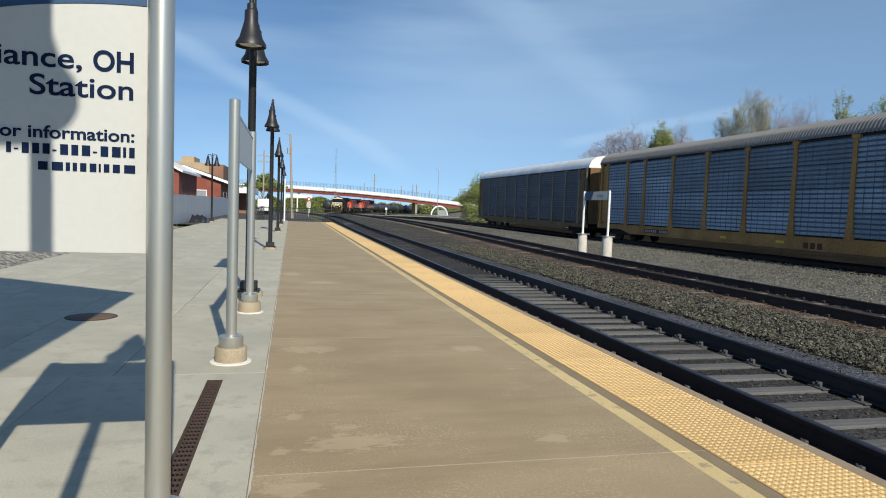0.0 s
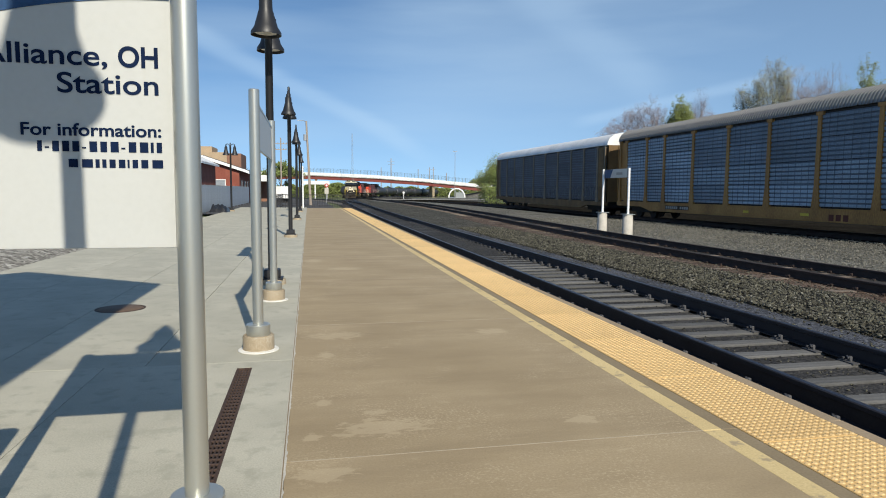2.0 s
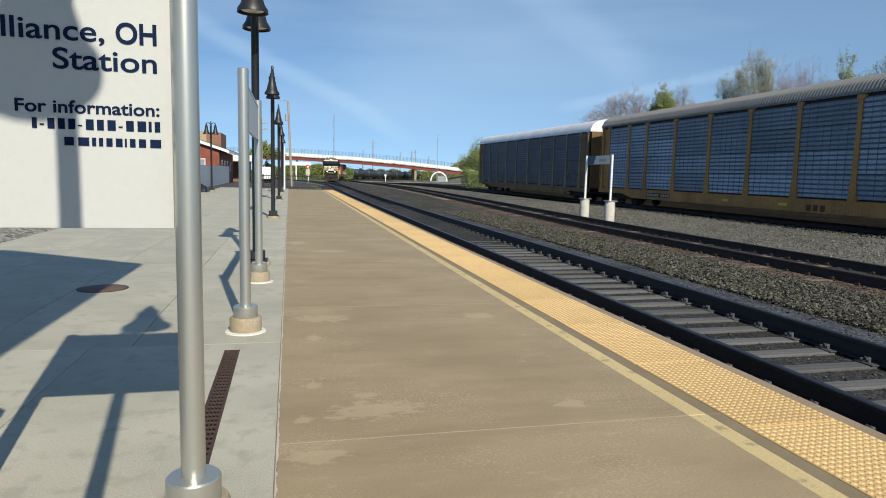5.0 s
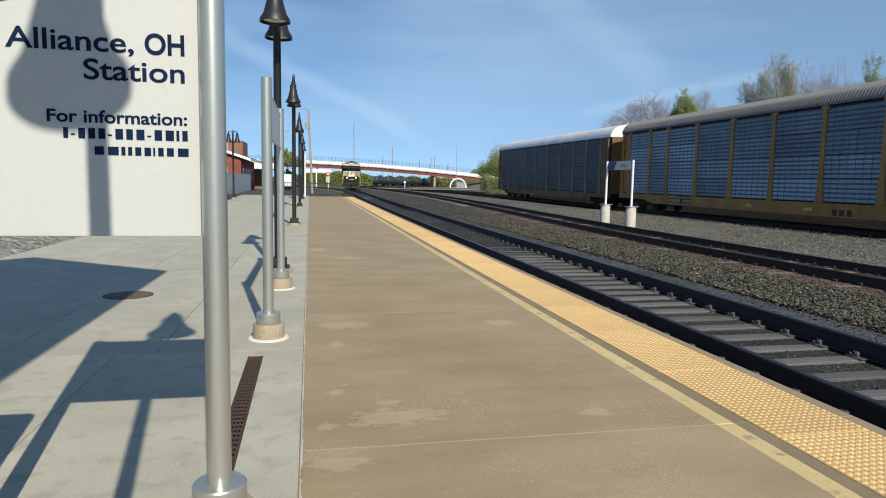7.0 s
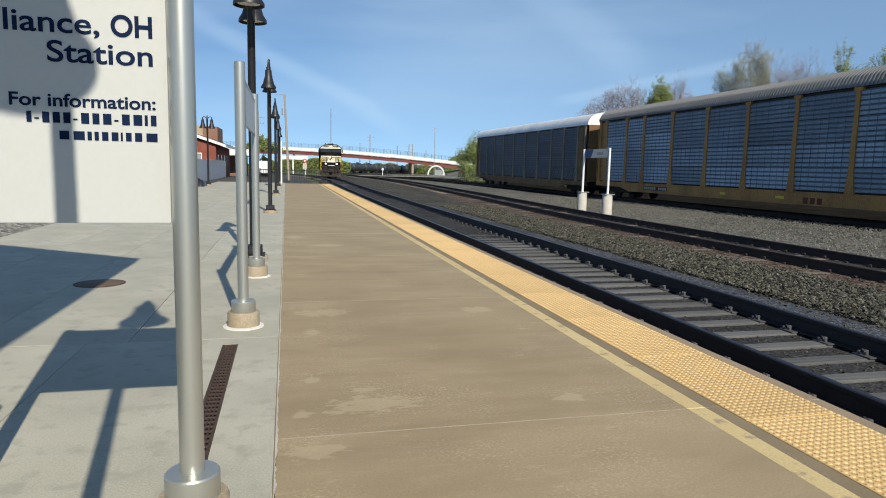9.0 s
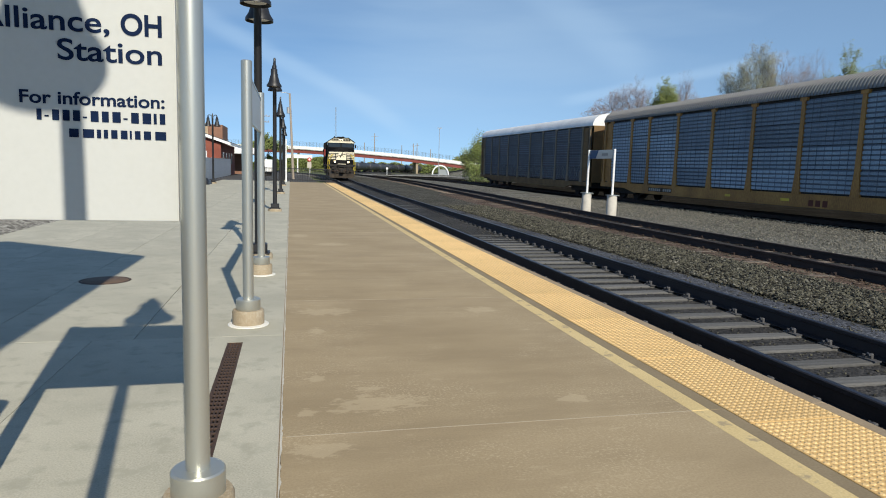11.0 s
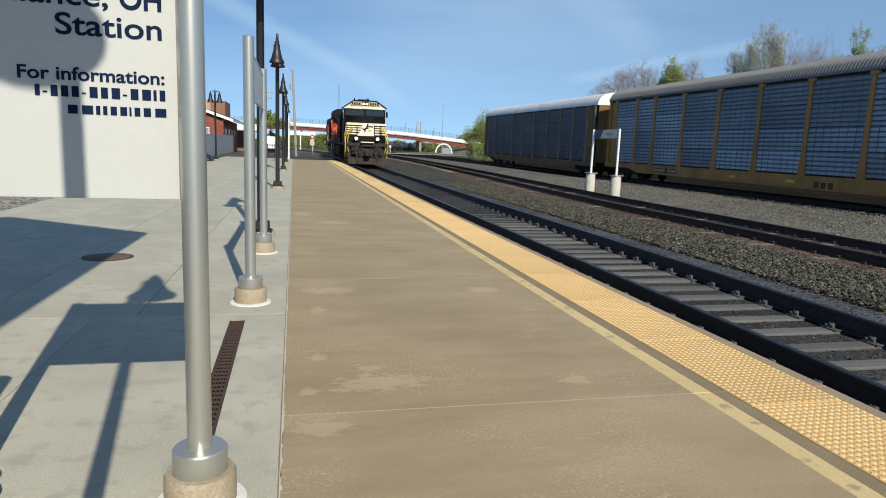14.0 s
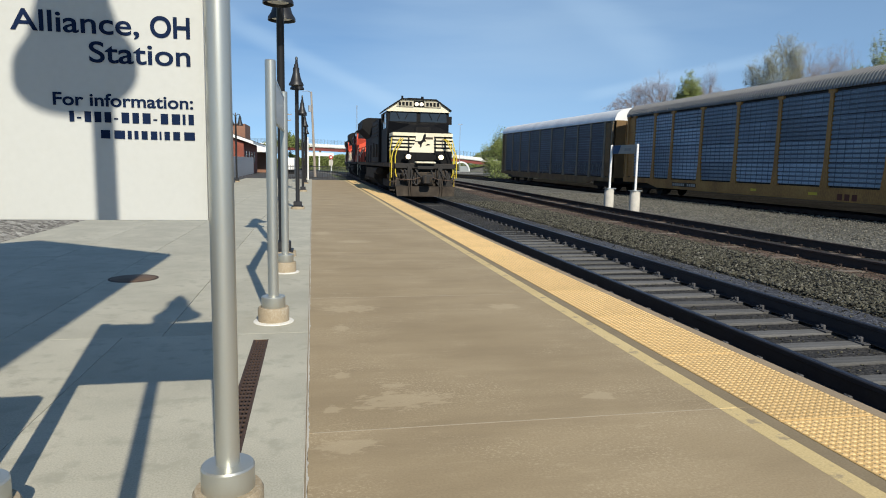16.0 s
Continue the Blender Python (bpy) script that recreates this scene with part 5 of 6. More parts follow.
loco1 = locomotive("locomotive", LOCOWHITE, LOCOBLACK, LOCOBLACK, True, "black and white freight locomotive with lit ditch lights and yellow handrails")
loco2 = locomotive("locomotive", LOCOORANGE, LOCOORANGE, LOCOBLACK, False, "orange and black trailing freight locomotive")
loco3 = copy_thing(loco2, Matrix.Identity(4))


def tank_car():
    L, r, zc = 16.6, 1.5, 2.62
    car = thing("tank_car", "black cylindrical tank car parked in the yard", "tank car", group="parked tank cars")
    m = Mesh()
    prof = [(0.0, 0.25), (0.6, 0.28), (1.1, 0.42), (1.4, 0.65), (1.5, 0.95), (1.5, L - 0.95), (1.4, L - 0.65), (1.1, L - 0.42), (0.6, L - 0.28), (0.0, L - 0.25)]
    n = 24
    for q, y in prof:
        m.v += [(q * math.cos(2 * math.pi * i / n), y, zc + q * math.sin(2 * math.pi * i / n)) for i in range(n)]
    m.f = [(k * n + i, k * n + (i + 1) % n, (k + 1) * n + (i + 1) % n, (k + 1) * n + i) for k in range(len(prof) - 1) for i in range(n)]
    part("tank", m, TANKBLACK, car)
    for e in (0.0, L - 1.6):
        part("end_sill", Mesh().box(-1.4, 1.4, e, e + 1.6, 0.95, 1.15, 0.02), UNDER, car)
    part("platform", Mesh().box(-1.0, 1.0, L / 2 - 1.3, L / 2 + 1.3, 4.12, 4.18), UNDER, car)
    part("dome_housing", Mesh().turn([(0.55, 0), (0.55, 0.4), (0.45, 0.5)], 0, L / 2, 4.1, 18), TANKBLACK, car)
    rail = Mesh()
    for s in (-1, 1):
        rail.path([(s, L / 2 - 1.3, 4.9), (s, L / 2 + 1.3, 4.9)], 0.03)
        for e in (-1.3, 0, 1.3):
            rail.tube((s, L / 2 + e, 4.15), (s, L / 2 + e, 4.9), 0.025, 0.025, 6)
        rail.path([(s * 1.55, L / 2 + 0.3, 1.2), (s * 1.55, L / 2 + 0.3, 3.6), (s, L / 2 + 0.3, 4.2)], 0.03)
    part("railing", rail, UNDER, car)
    truck("truck", car, 2.4, 0)
    truck("truck", car, L - 2.4, 0)
    return car


# a parked string of tank cars, standing aslant beyond the main line
TA, TB = Vector((14.6, 227.0, -1.62)), Vector((92.65, 422.96, -2.80))
along = (TB - TA).normalized()


def tank_pose(k):
    o = TA + along * (17.4 * k - 8.0)
    return pose(o.x, o.y, o.z, math.degrees(math.asin(along.z)), 0, -math.degrees(math.atan2(along.x, along.y)))


first_tank = tank_car()
first_tank.matrix_world = tank_pose(0)
for k in range(1, 13):
    copy_thing(first_tank, tank_pose(k))
track("railway_track", [TA + along * (4.0 * k - 24) for k in range(63)], RUSTRAIL, TIE_BROWN, 2.6, TA.y, TA.y + 190, 0.6, "storage track under parked tank cars", 0)
tb = Mesh().sweep([(-2.6, -0.75), (2.6, -0.75), (1.7, -0.3), (-1.7, -0.3)], [TA + along * (4.0 * k - 26) for k in range(65)])
setting("storage_track_bed", tb, FINES, "dark cinder bed under the storage track")


# ---- beyond the platform ----
def gz(x, y):
    return -0.62 - fall(y, x)


# picket fence across the platform end
picket = thing("picket_fence", "black metal picket fence across the platform end", "fence")
for z in (0.12, 0.92):
    part("rail", Mesh().box(-2.2, 2.95, 48.28, 48.32, z, z + 0.05), BLACKPAINT, picket)
for k in range(43):
    x = -2.18 + 0.12 * k
    part("picket", Mesh().box(x, x + 0.022, 48.29, 48.31, -0.1 if k % 14 else -0.6, 1.0), BLACKPAINT, picket)
side = thing("picket_fence", "black metal picket fence running beside the yard", "fence")
for z in (0.05, 0.9):
    part("rail", Mesh().box(-2.26, -2.22, 48.3, 62, z - 0.1, z - 0.05), BLACKPAINT, side)
for k in range(20):
    part("picket", Mesh().box(-2.25, -2.23, 48.4 + 0.68 * k, 48.43 + 0.68 * k, -0.6, 0.95), BLACKPAINT, side)

# grey privacy fence along the walkway
fence = thing("privacy_fence", "grey slatted privacy fence along the walkway", "fence")
slat_data = Mesh().box(-0.012, 0.012, 0.0, 0.142, 0.0, 1.5, 0.003).data("slat", FENCEGREY, False)
yy = 24.0
while yy < 66:
    o = part("slat", slat_data, None, fence)
    o.location = (-5.65, yy, 0.02)
    yy += 0.152
for k in range(18):
    part("post", Mesh().box(-5.72, -5.67, 24 + 2.45 * k, 24.06 + 2.45 * k, -0.1, 1.58), STEELPOLE, fence)
part("top_rail", Mesh().box(-5.675, -5.64, 24, 66, 1.52, 1.56), STEELPOLE, fence)

# covered heap beside the far lamp
heap = Mesh()
n = 14
for i in range(n + 1):
    for j in range(n + 1):
        u, v = i / n * 2 - 1, j / n * 2 - 1
        r = max(abs(u), abs(v))
        h = max(0.0, 1 - r ** 5) * (0.33 + 0.30 * noise.noise((u * 2.6, v * 3.4, 5)) + 0.12 * noise.noise((u * 7, v * 7, 1)))
        heap.v.append((-5.0 + u * 0.5, 39.6 + v * 0.8, 0.0 + h))
heap.f = [(i * (n + 1) + j, (i + 1) * (n + 1) + j, (i + 1) * (n + 1) + j + 1, i * (n + 1) + j + 1) for i in range(n) for j in range(n)]
bag = thing("covered_heap", "low heap covered with black plastic beside a lamp", "heap")
part("cover", heap, TARP, bag)


# station buildings
def brick_house(x0, x1, y0, y1, eave, ridge, px):
    h = thing("brick_building", "red brick station building with white gable trim", "building")
    zb = -0.7
    part("wall", Mesh().prism([(x0, zb), (x0, eave), (px, ridge), (x1, eave), (x1, zb)], y0, y1), BRICK, h, "red brick wall")
    for a, b in (((px, ridge), (x1 + 1.2, eave - 0.22)), ((px, ridge), (x0 - 0.5, eave - 0.22))):
        t = 0.32
        part("roof", Mesh().prism([a, b, (b[0], b[1] + t), (a[0], a[1] + t + 0.08)], y0 - 0.5, y1 + 0.5), WHITE, h, "white roof edge")
        part("roof_cover", Mesh().prism([(a[0], a[1] + t + 0.085), (b[0], b[1] + t + 0.005), (b[0], b[1] + t + 0.06), (a[0], a[1] + t + 0.14)], y0 - 0.45, y1 + 0.5), ASPHALT, h)
    return h


house = brick_house(-16.8, -8.3, 84, 104, 3.46, 5.00, -12.54)
for x, z0, z1, w in ((-11.5, 0.2, 2.4, 1.5), (-13.6, 1.0, 2.3, 0.8)):
    d = part("door" if z0 < 0.5 else "window", Mesh().box(x, x + w, 83.93, 84.0, z0, z1), WINDOW, house)
    part("trim", Mesh().box(x - 0.1, x, 83.9, 83.99, z0, z1).box(x + w, x + w + 0.1, 83.9, 83.99, z0, z1).box(x - 0.1, x + w + 0.1, 83.9, 83.99, z1, z1 + 0.12), WHITE, d)
for k in range(4):
    part("window", Mesh().box(-8.29, -8.23, 86 + 4 * k, 87.2 + 4 * k, 0.9, 2.4), WINDOW, house)
wing = thing("brick_building", "darker brick wing beside the station building", "building")
part("wall", Mesh().prism([(-17, -0.7), (-17, 3.9), (-13.5, 5.55), (-10.3, 3.95), (-10.3, -0.7)], 66, 78), BRICK, wing)
part("roof", Mesh().prism([(-17.5, 3.72), (-13.5, 5.6), (-9.9, 3.8), (-9.9, 4.02), (-13.5, 5.82), (-17.5, 3.94)], 65.6, 78.4), WHITE, wing)
far_b = thing("brick_building", "tan and brown flat-roofed building in the distance", "building")
part("wall", Mesh().box(-25.5, -17.41, 150, 165, -2, 9.3).box(-23.2, -20.6, 151, 160, 9.3, 10.6), TANBLD, far_b)
part("annexe", Mesh().box(-17.4, -14.4, 150, 162, -2, 9.1), BROWNBLD, far_b)
for r in range(2):
    for k in range(3):
        part("window", Mesh().box(-22.6 + 1.6 * k, -21.7 + 1.6 * k, 149.93, 150.0, 2.5 + 2.8 * r, 4.0 + 2.8 * r), WINDOW, far_b)
shelter = thing("canopy_building", "low building with a thick white canopy edge", "building")
part("canopy", Mesh().box(-15, -5.6, 108, 122, 2.55, 3.55, 0.05), WHITE, shelter)
part("wall", Mesh().box(-14, -6.6, 112, 121, -1, 2.6), BROWNBLD, shelter)
van = thing("box_trailer", "white box trailer parked beyond the platform", "trailer")
part("body", Mesh().box(-4.6, -2.6, 98, 103, 0.0, 1.75, 0.05), WHITE, van)
for k in (99.0, 102.0):
    part("wheel", Mesh().tube((-4.5, k, gz(-4, 100) + 0.35), (-2.7, k, gz(-4, 100) + 0.35), 0.35, 0.35, 14), UNDER, van)
portal = thing("white_portal_frame", "white steel portal frame near the yard", "frame")
for x in (1.6, 4.6):
    part("column", Mesh().box(x, x + 0.3, 170, 170.3, -2, 2.6), WHITE, portal)
part("beam", Mesh().box(-1.5, 5.4, 169.9, 170.4, 2.6, 3.5), WHITE, portal)
stop = thing("traffic_sign", "round red and white traffic sign on a post", "traffic sign")
part("disc", Mesh().tube((2.75, 100, 1.95), (2.75, 100.04, 1.95), 0.31, 0.31, 24), SIGNRED, stop)
part("centre", Mesh().tube((2.75, 99.99, 1.95), (2.75, 99.995, 1.95), 0.15, 0.15, 24), WHITE, stop)
part("board", Mesh().box(2.45, 3.05, 100.05, 100.1, 0.7, 1.55), PALE_CONC, stop)
part("post", Mesh().tube((2.75, 100.15, -1), (2.75, 100.15, 2.2), 0.06), STEELPOLE, stop)


# poles and masts
def utility_pole(x, y, top, r, arms, label, lean=(0.0, 0.0), material=POLE):
    p = thing("utility_pole", label, "utility pole")
    b = gz(x, y) - 0.2
    part("pole", Mesh().tube((x, y, b), (x + lean[0], y + lean[1], top), r * 1.25, r * 0.8, 12), material, p)
    for z, w in arms:
        part("crossarm", Mesh().box(x + lean[0] - w, x + lean[0] + w, y - 0.06, y + 0.06, z, z + 0.12), material, p)
        for e in (-0.9, -0.45, 0.45, 0.9):
            part("insulator", Mesh().tube((x + lean[0] + e * w, y, z + 0.12), (x + lean[0] + e * w, y, z + 0.32), 0.05, 0.04, 6), material, p)
    return p


big_pole = utility_pole(0.32, 78, 9.3, 0.135, (), "weathered leaning wooden utility pole with a lamp arm", (-0.42, 0.3))
part("lamp_arm", Mesh().path([(-0.1, 78.3, 9.2), (-0.5, 78.2, 9.35), (-1.1, 78.1, 9.3)], 0.035), STEELPOLE, big_pole)
part("transformer", Mesh().tube((-0.25, 78.0, 7.0), (-0.25, 78.0, 7.7), 0.2, 0.2, 12), STEELPOLE, big_pole)
utility_pole(-4.6, 118, 10.3, 0.13, ((9.2, 1.1), (8.2, 1.0)), "thin utility pole with two crossarms")
utility_pole(50.7, 405, 20.9, 0.3, ((19.0, 2.4), (16.9, 2.0)), "distant pylon with crossarms beyond the bridge")
utility_pole(44.6, 406, 15.2, 0.25, (), "distant utility pole beyond the bridge")
utility_pole(67.0, 400, 14.3, 0.25, (), "distant utility pole beyond the bridge")
utility_pole(74.1, 399, 15.4, 0.25, ((13.8, 1.5),), "distant utility pole beyond the bridge")
utility_pole(76.2, 398, 15.6, 0.25, ((14.2, 1.3),), "distant utility pole beyond the bridge")
utility_pole(84.3, 396, 12.2, 0.25, (), "distant utility pole beyond the bridge")
utility_pole(40.3, 178, 12.2, 0.07, ((12.05, 0.6),), "slender steel floodlight mast", material=STEELPOLE)
white_post = thing("marker_post", "slim white post at the platform end", "post")
part("post", Mesh().tube((-0.32, 47.6, -0.2), (-0.32, 47.6, 3.0), 0.06, 0.05, 12), WHITE, white_post)
signal = thing("signal_post", "low white signal post beside the tracks", "signal")
part("post", Mesh().tube((27.55, 190, -1.7), (27.55, 190, 0.5), 0.1, 0.1, 8), WHITE, signal)
part("head", Mesh().tube((27.55, 189.9, 0.55), (27.55, 190.1, 0.55), 0.34, 0.34, 14), WHITE, signal)
mast = thing("radio_mast", "tall thin lattice radio mast in the distance", "mast")
m = Mesh()
for a in range(3):
    c, s = math.cos(a * 2.1) * 0.45, math.sin(a * 2.1) * 0.45
    m.tube((20.4 + c, 309 + s, -2), (20.4 + c * 0.5, 309 + s * 0.5, 27.5), 0.06, 0.05, 5)
for k in range(40):
    m.tube((20.4 - 0.4, 309, -1 + 0.7 * k), (20.4 + 0.4, 309, -0.4 + 0.7 * k), 0.03, 0.03, 4)
part("lattice", m, STEELPOLE, mast)

# road bridge over the tracks
BX = [-160, -60, -14, 3, 31, 58.5, 84, 96]
BY = [386, 359, 347, 343, 335, 328, 321, 318]
BZ = [4.8, 7.7, 8.3, 8.25, 7.15, 5.35, 2.95, 1.4]
line = [Vector((x, float(np.interp(x, BX, BY)), float(np.interp(x, BX, BZ)))) for x in np.arange(-160, 96, 6.0)]
bridge = thing("road_bridge", "long road bridge with white parapet and red girders", "bridge", kind="structure")
part("parapet", Mesh().sweep([(-0.3, 0.0), (0.3, 0.0), (0.3, 1.75), (-0.3, 1.75)], offset(line, 5)), WHITE, bridge, "white concrete parapet")
part("parapet", Mesh().sweep([(-0.3, 0.0), (0.3, 0.0), (0.3, 1.75), (-0.3, 1.75)], offset(line, -5)), WHITE, bridge)
part("deck", Mesh().sweep([(-5.3, -0.05), (5.3, -0.05), (5.3, 0.3), (-5.3, 0.3)], line), PALE_CONC, bridge)
for d in (-4.6, -1.5, 1.5, 4.6):
    part("girder", Mesh().sweep([(-0.2, -1.7), (0.2, -1.7), (0.2, -0.06), (-0.2, -0.06)], offset(line, d)), REDDECK, bridge, "red steel girder")
near_edge = offset(line, 5)
rails = Mesh()
for z in (2.3, 2.8, 3.3, 3.8):
    rails.sweep([(-0.04, z), (0.04, z), (0.04, z + 0.07), (-0.04, z + 0.07)], near_edge)
part("fence_rail", rails, DARKSTEEL, bridge)
for k in range(140):
    x = -140 + 1.66 * k
    p = Vector((x, float(np.interp(x, [q.x for q in near_edge], [q.y for q in near_edge])), float(np.interp(x, [q.x for q in near_edge], [q.z for q in near_edge]))))
    part("fence_post", Mesh().box(p.x - 0.06, p.x + 0.06, p.y - 0.05, p.y + 0.05, p.z + 1.7, p.z + 3.9), DARKSTEEL, bridge)
for x in (-52, -22, 4, 62):
    by, bz = float(np.interp(x, BX, BY)), float(np.interp(x, BX, BZ))
    for e in (-3.5, 3.5):
        part("pier", Mesh().box(x - 0.55, x + 0.55, by + e - 0.8, by + e + 0.8, -4.5, bz - 1.3), BASE_CONC, bridge)
emb = Mesh().add([(66, 300, -4), (130, 290, -4), (130, 345, -4), (66, 345, -4), (92, 314, 1.6), (130, 306, 1.5), (130, 318, 1.5), (92, 324, 1.6)],
                 [(0, 1, 5, 4), (1, 2, 6, 5), (2, 3, 7, 6), (3, 0, 4, 7), (4, 5, 6, 7)])
setting("embankment", emb, LIGHTGRAVEL, "grey gravel embankment at the bridge end")
# hoop shelter under the bridge end
arch = thing("hoop_shelter", "white hoop shelter beside the embankment", "shelter")
am = Mesh()
pr = [(3.2 * math.cos(a * math.pi / 14), 3.6 * math.sin(a * math.pi / 14)) for a in range(15)] + [(2.75 * math.cos(a * math.pi / 14), 3.1 * math.sin(a * math.pi / 14)) for a in range(14, -1, -1)]
am.prism(pr, 0, 7)
part("shell", am, WHITE, arch)
part("back_wall", Mesh().box(-0.4, 2.6, 0.5, 0.6, 0.0, 1.9).box(-0.5, -0.35, 0.4, 0.6, 0, 2.9).box(0.9, 1.05, 0.4, 0.6, 0, 2.7).box(-3.3, 3.3, 0, 7, -1.2, -0.02), ALU, arch)
arch.matrix_world = pose(54.1, 235.4, -1.32, 0, 0, -12)

# trees and bushes


def tree(x, y, height, spread, leaf, n_leaf, leaf_size, label, seed, trunk_r=0.22, low=0.3, last=5, loose=0.16):
    """A tapered trunk, forking limbs and a crown of many small leaves."""
    rng = random.Random(seed)
    t = thing("tree", label, "tree", pose(x, y, gz(x, y) - 0.1))
    wood, tips = Mesh(), []

    def grow(p, d, length, r, depth):
        q = p + d * length
        wood.tube(p, q, r, r * 0.62, 6 if depth < 2 else 4, False)
        if depth >= 2:
            tips.append((p, q))
        if depth == last:
            return
        for _ in range(3 if depth < 3 else 2):
            e = Vector((rng.gauss(0, 1), rng.gauss(0, 1), rng.gauss(0.25, 0.6)))
            nd = (d * 1.0 + e.normalized() * (0.85 if depth else 0.7)).normalized()
            grow(q, nd, length * rng.uniform(0.6, 0.82), r * 0.6, depth + 1)

    base = Vector((0, 0, 0))
    top = height * low
    wood.tube(base, (0, 0, top), trunk_r, trunk_r * 0.8, 10)
    for k in range(5):
        a = k * 1.257 + rng.random()
        d = Vector((math.cos(a) * 0.75, math.sin(a) * 0.75, 0.9 + rng.random() * 0.5)).normalized()
        grow(Vector((0, 0, top * rng.uniform(0.75, 1.0))), d, height * 0.2, trunk_r * 0.55, 0)
    grow(Vector((0, 0, top)), Vector((0.05, 0, 1)), height * 0.22, trunk_r * 0.7, 0)
    # scale the crown to its height and spread
    zs = sorted(q.z for _, q in tips)[int(len(tips) * 0.985)]
    xs = sorted(abs(q.x) for _, q in tips)[int(len(tips) * 0.96)]
    fz, fx = height / zs, spread / xs
    wood.v = [(vx * (fx if vz > 0.01 else 1), vy * (fx if vz > 0.01 else 1), vz * fz) for vx, vy, vz in wood.v]
    part("trunk", wood, BARK, t, "", False)
    crown = Mesh()
    for _ in range(n_leaf):
        p, q = rng.choice(tips)
        c = p.lerp(q, rng.random())
        c = Vector((c.x * fx, c.y * fx, c.z * fz)) + Vector((rng.gauss(0, 1), rng.gauss(0, 1), rng.gauss(0, 1))) * max(leaf_size * 0.9, loose)
        u = Vector((rng.gauss(0, 1), rng.gauss(0, 1), rng.gauss(0, 1))).normalized()
        w = u.orthogonal().normalized()
        s = leaf_size * rng.uniform(0.6, 1.3)
        crown.add([c - u * s, c + w * s * 0.55, c + u * s, c - w * s * 0.55], [(0, 1, 2, 3)])
    part("crown", crown, leaf, t, "", False)
    return t


tree(61.8, 80, 20.0, 3.4, BUDS, 22000, 0.08, "tall tree with pale spring buds behind the rail cars", 1, 0.3, 0.3, 5, 0.24)
tree(46.2, 84, 13.9, 5.6, MAUVE, 26000, 0.06, "bare spreading tree with reddish buds", 2, 0.2, 0.3, 6, 0.2)
tree(50.0, 82, 14.3, 2.5, LEAF, 15000, 0.12, "small bright green tree behind the rail cars", 3)
tree(67.2, 80, 18.7, 4.2, MAUVE, 20000, 0.06, "thinly budding tree behind the rail cars", 4, 0.2, 0.3, 6, 0.2)
tree(57.0, 88, 16.2, 2.6, MAUVE, 8000, 0.07, "low budding tree behind the rail cars", 10, 0.2, 0.3, 6, 0.25)
tree(71.5, 81, 18.9, 3.4, MAUVE, 14000, 0.06, "thinly budding tree behind the rail cars", 13, 0.2, 0.3, 6, 0.2)
tree(75.5, 78, 20.2, 3.4, LEAF, 13000, 0.12, "tree with sparse green young leaves", 5)
tree(82.0, 76, 20.0, 3.8, LEAF, 13000, 0.12, "tree with sparse green young leaves", 6)
tree(89.0, 74, 21.0, 4.2, LEAF, 13000, 0.12, "tree with sparse green young leaves", 7)
tree(26.4, 92, 6.6, 1.7, LEAF, 7500, 0.10, "bushy yellow-green tree beside the yard", 8, 0.1, 0.04, 5, 0.3)
tree(-9.0, 230, 12.0, 6.5, LEAF, 9000, 0.26, "green tree behind the bridge", 11)
tree(110.0, 400, 12.0, 9.0, LEAF, 3000, 0.8, "green tree behind the bridge end", 12)


def hedge(x0, x1, y0, y1, h, n, size, label, seed, leaf=LEAF):
    rng = random.Random(seed)
    m = Mesh()
    for _ in range(n):
        u = rng.random()
        x, y = x0 + (x1 - x0) * u, y0 + (y1 - y0) * u + rng.uniform(-2.5, 2.5)
        top = h * (0.7 + 0.45 * noise.noise((x * 0.16, seed, 0)))
        c = Vector((x, y, gz(x, y) + top * rng.random() ** 0.6))
        a = Vector((rng.gauss(0, 1), rng.gauss(0, 1), rng.gauss(0, 1))).normalized()
        w = a.orthogonal().normalized()
        s = size * rng.uniform(0.6, 1.4)
        m.add([c - a * s, c + w * s * 0.6, c + a * s, c - w * s * 0.6], [(0, 1, 2, 3)])
    o = part("bushes", m, leaf, None, label, False)
    return tagged(o, label, "bushes", kind="stuff")


hedge(-8, 22, 235, 232, 6.8, 16000, 0.26, "dense green spring bushes under the bridge", 21)
hedge(-30, 120, 385, 372, 8.0, 20000, 0.42, "belt of distant green trees behind the bridge", 22)
hedge(22, 102, 285, 480, 6.0, 16000, 0.36, "green scrub beyond the tank cars", 23, LEAF)
hedge(-90, -18, 180, 190, 8.0, 10000, 0.36, "green trees behind the station buildings", 24)


hedge(24.6, 28.2, 91, 92, 4.2, 3600, 0.11, "yellow-green bushes at the foot of the tree beside the yard", 25)


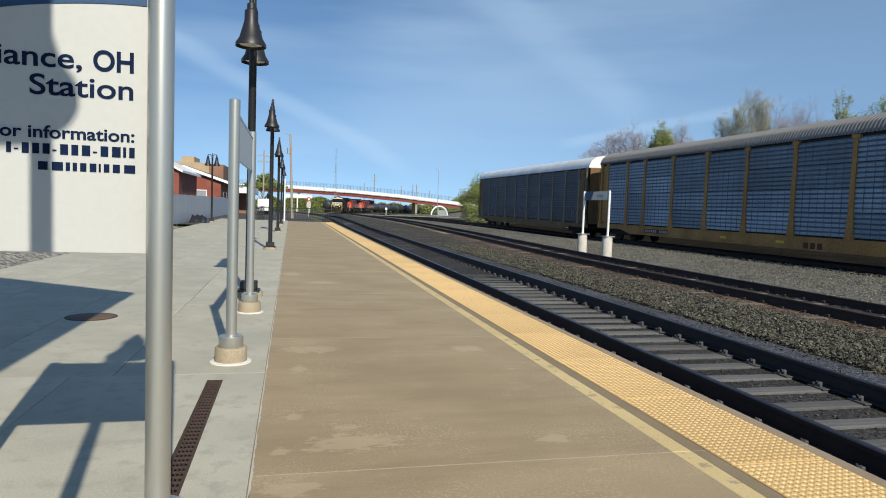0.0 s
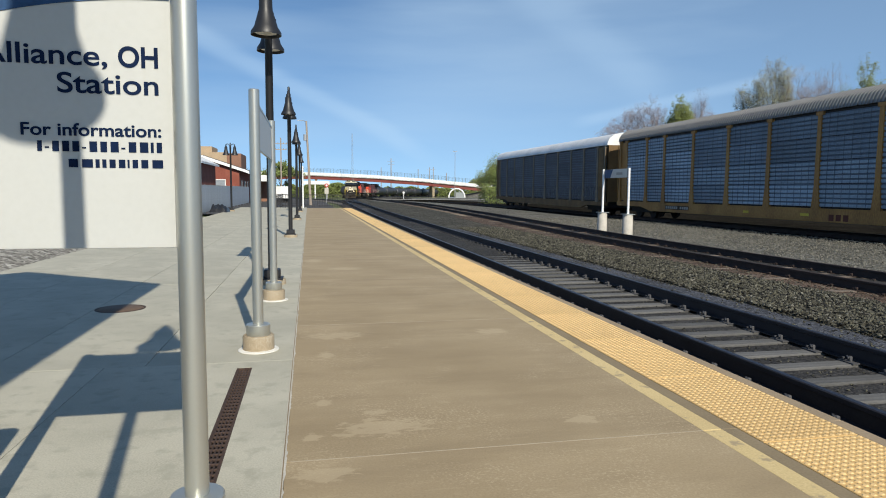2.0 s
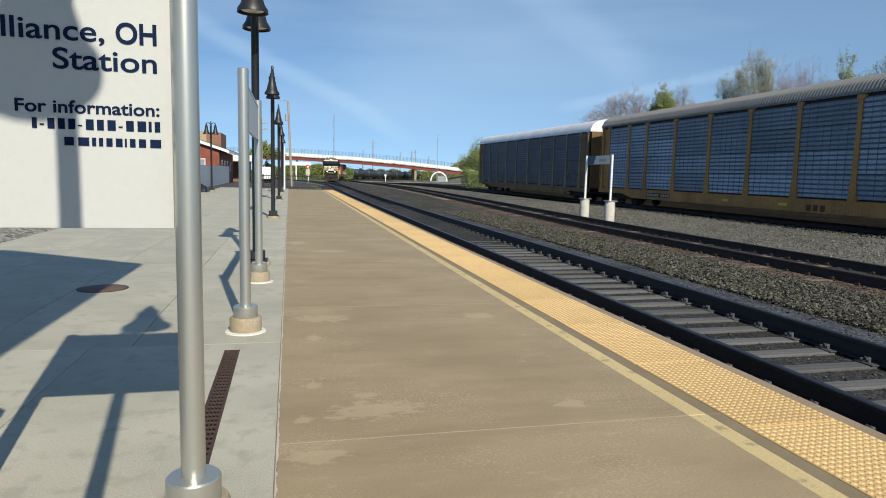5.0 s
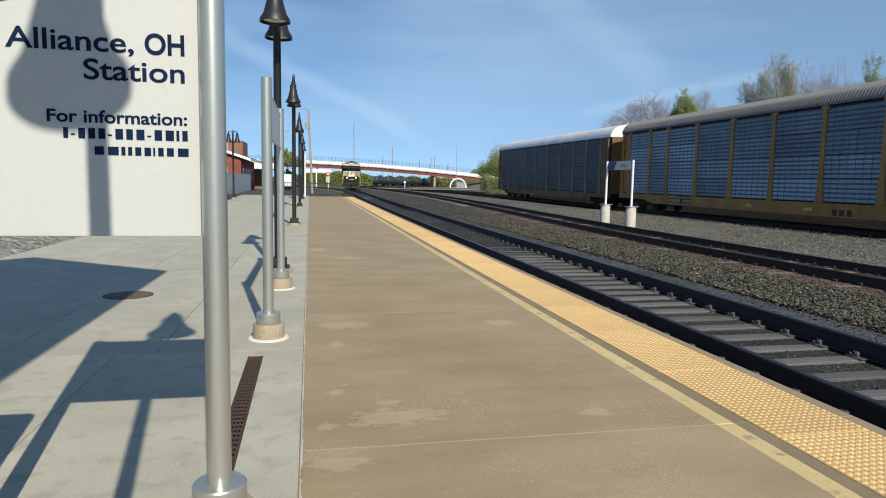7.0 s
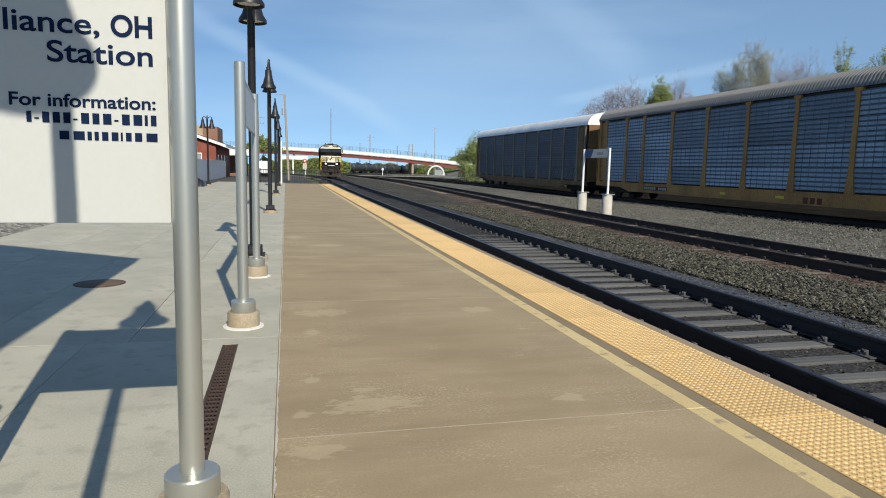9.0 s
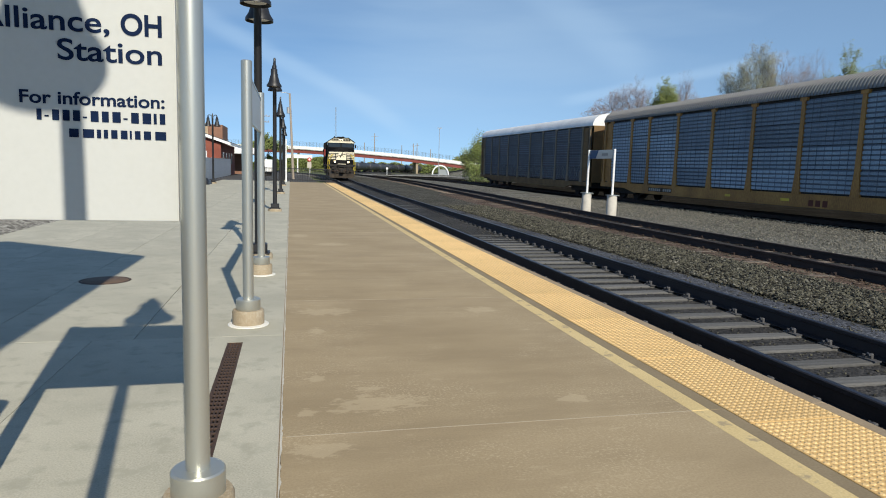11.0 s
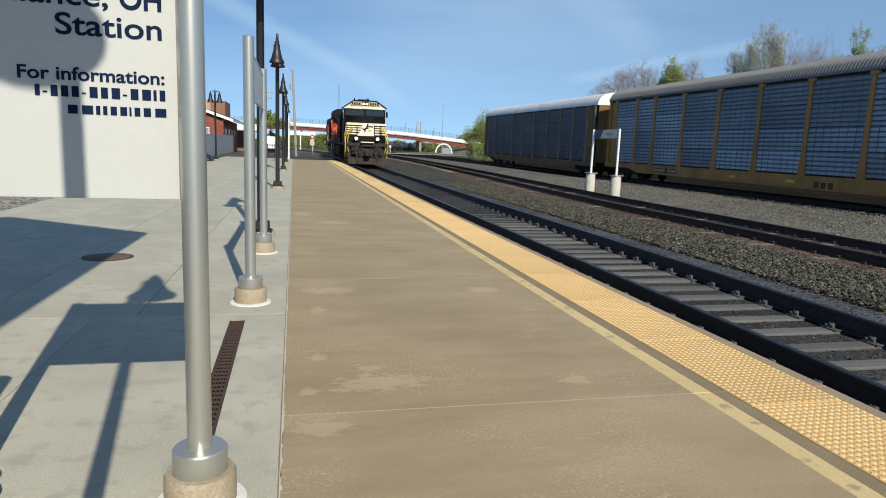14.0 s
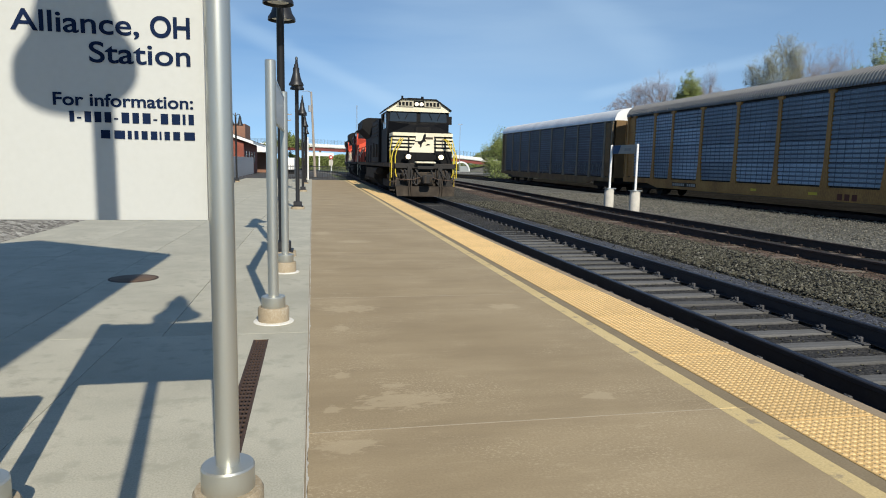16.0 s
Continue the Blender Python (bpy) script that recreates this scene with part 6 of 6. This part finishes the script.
# ---- loose ballast stones ----
def stones(name, material, label, n, pick, size, seed):
    rng = random.Random(seed)
    kinds = []
    for k in range(6):
        vs = []
        for v in ((1, 0, 0), (-1, 0, 0), (0, 1, 0), (0, -1, 0), (0, 0, 1), (0, 0, -1)):
            vs.append(Vector(v) * rng.uniform(0.65, 1.15) + Vector((rng.uniform(-.25, .25), rng.uniform(-.25, .25), rng.uniform(-.25, .25))))
        kinds.append(vs)
    fs = [(0, 2, 4), (2, 1, 4), (1, 3, 4), (3, 0, 4), (2, 0, 5), (1, 2, 5), (3, 1, 5), (0, 3, 5)]
    m = Mesh()
    for _ in range(n):
        x, y, z = pick(rng)
        s = size * rng.uniform(0.55, 1.35)
        r = Euler((rng.random() * 6, rng.random() * 6, rng.random() * 6)).to_matrix()
        vs = [r @ v * s for v in rng.choice(kinds)]
        m.add([(x + v.x, y + v.y, z + v.z * 0.8) for v in vs], fs)
    me = bpy.data.meshes.new(name)
    me.from_pydata(m.v, [], m.f)
    me.materials.append(material)
    return tagged(new(name, me), label, "gravel", kind="stuff")


def shoulder(rng):
    y = 2.0 + 26 * rng.random() ** 1.7
    x = 4.675 + rng.uniform(1.9, 3.85)
    return x, y, -0.312 + 0.02 * math.sin((x - 6.6) * 1.4) + rng.uniform(-0.01, 0.025)


def shoulder_low(rng):
    y = 2.0 + 26 * rng.random() ** 1.7
    x = 4.675 + rng.uniform(1.3, 2.0)
    return x, y, -0.322 + rng.uniform(-0.01, 0.01)


def cribs(rng):
    return 4.675 + rng.uniform(-0.62, 0.62), 2 + 20 * rng.random() ** 1.5, -0.347


def second_cribs(rng):
    y = 4.0 + 24 * rng.random() ** 1.4
    return second_x(y) + rng.uniform(-2.1, -0.85), y, -0.405 + rng.uniform(-0.01, 0.02)


def pale(rng):
    y = 5.0 + 35 * rng.random() ** 1.5
    return 12.0 + 8 * rng.random(), y, -0.415 + rng.uniform(-0.02, 0.03)


stones("ballast_stones", STONE, "loose brown-grey ballast stones between the tracks", 38000, shoulder, 0.028, 31)
stones("ballast_stones", STONE, "scattered ballast stones on dark fines", 1200, shoulder_low, 0.018, 32)
stones("ballast_stones", STONE, "small stones in the cribs between ties", 1500, cribs, 0.014, 33)
stones("ballast_stones", STONE, "brown ballast between the rusty rails", 3200, second_cribs, 0.026, 34)
stones("gravel_stones", PALESTONE, "pale crushed stones beside the yard track", 20000, pale, 0.028, 35)
stones("ballast_stones", PALESTONE, "pale stones scattered in the brown ballast", 5000, shoulder, 0.026, 36)


# ---- what moves: the train rolls in along the main line ----
def front_s(t):
    left = 16.0 - t
    y = 27.0 + 7.8 * left + 0.5 * 0.18 * left * left
    return float(np.interp(y, MAIN_Y[: 190], MAIN_S[: 190]))


def seat_on_track(s, a, b):
    """The pose of a vehicle whose near end is at s and whose trucks stand a and b behind it."""
    p, q = on_main(s + a), on_main(s + b)
    d = (q - p).normalized()
    o = p - d * a
    return pose(o.x, o.y, o.z, math.degrees(math.asin(d.z)), 0, -math.degrees(math.atan2(d.x, d.y)))


def motions():
    times = [0.5 * k for k in range(33)]
    behind = 0.0
    for ob, length, a, b in [(loco1, 22.9, 4.6, 17.4), (loco2, 22.9, 4.6, 17.4), (loco3, 22.9, 4.6, 17.4)]:
        walk(ob, [(t, seat_on_track(front_s(t) + behind, a, b)) for t in times])
        behind += length


motions()
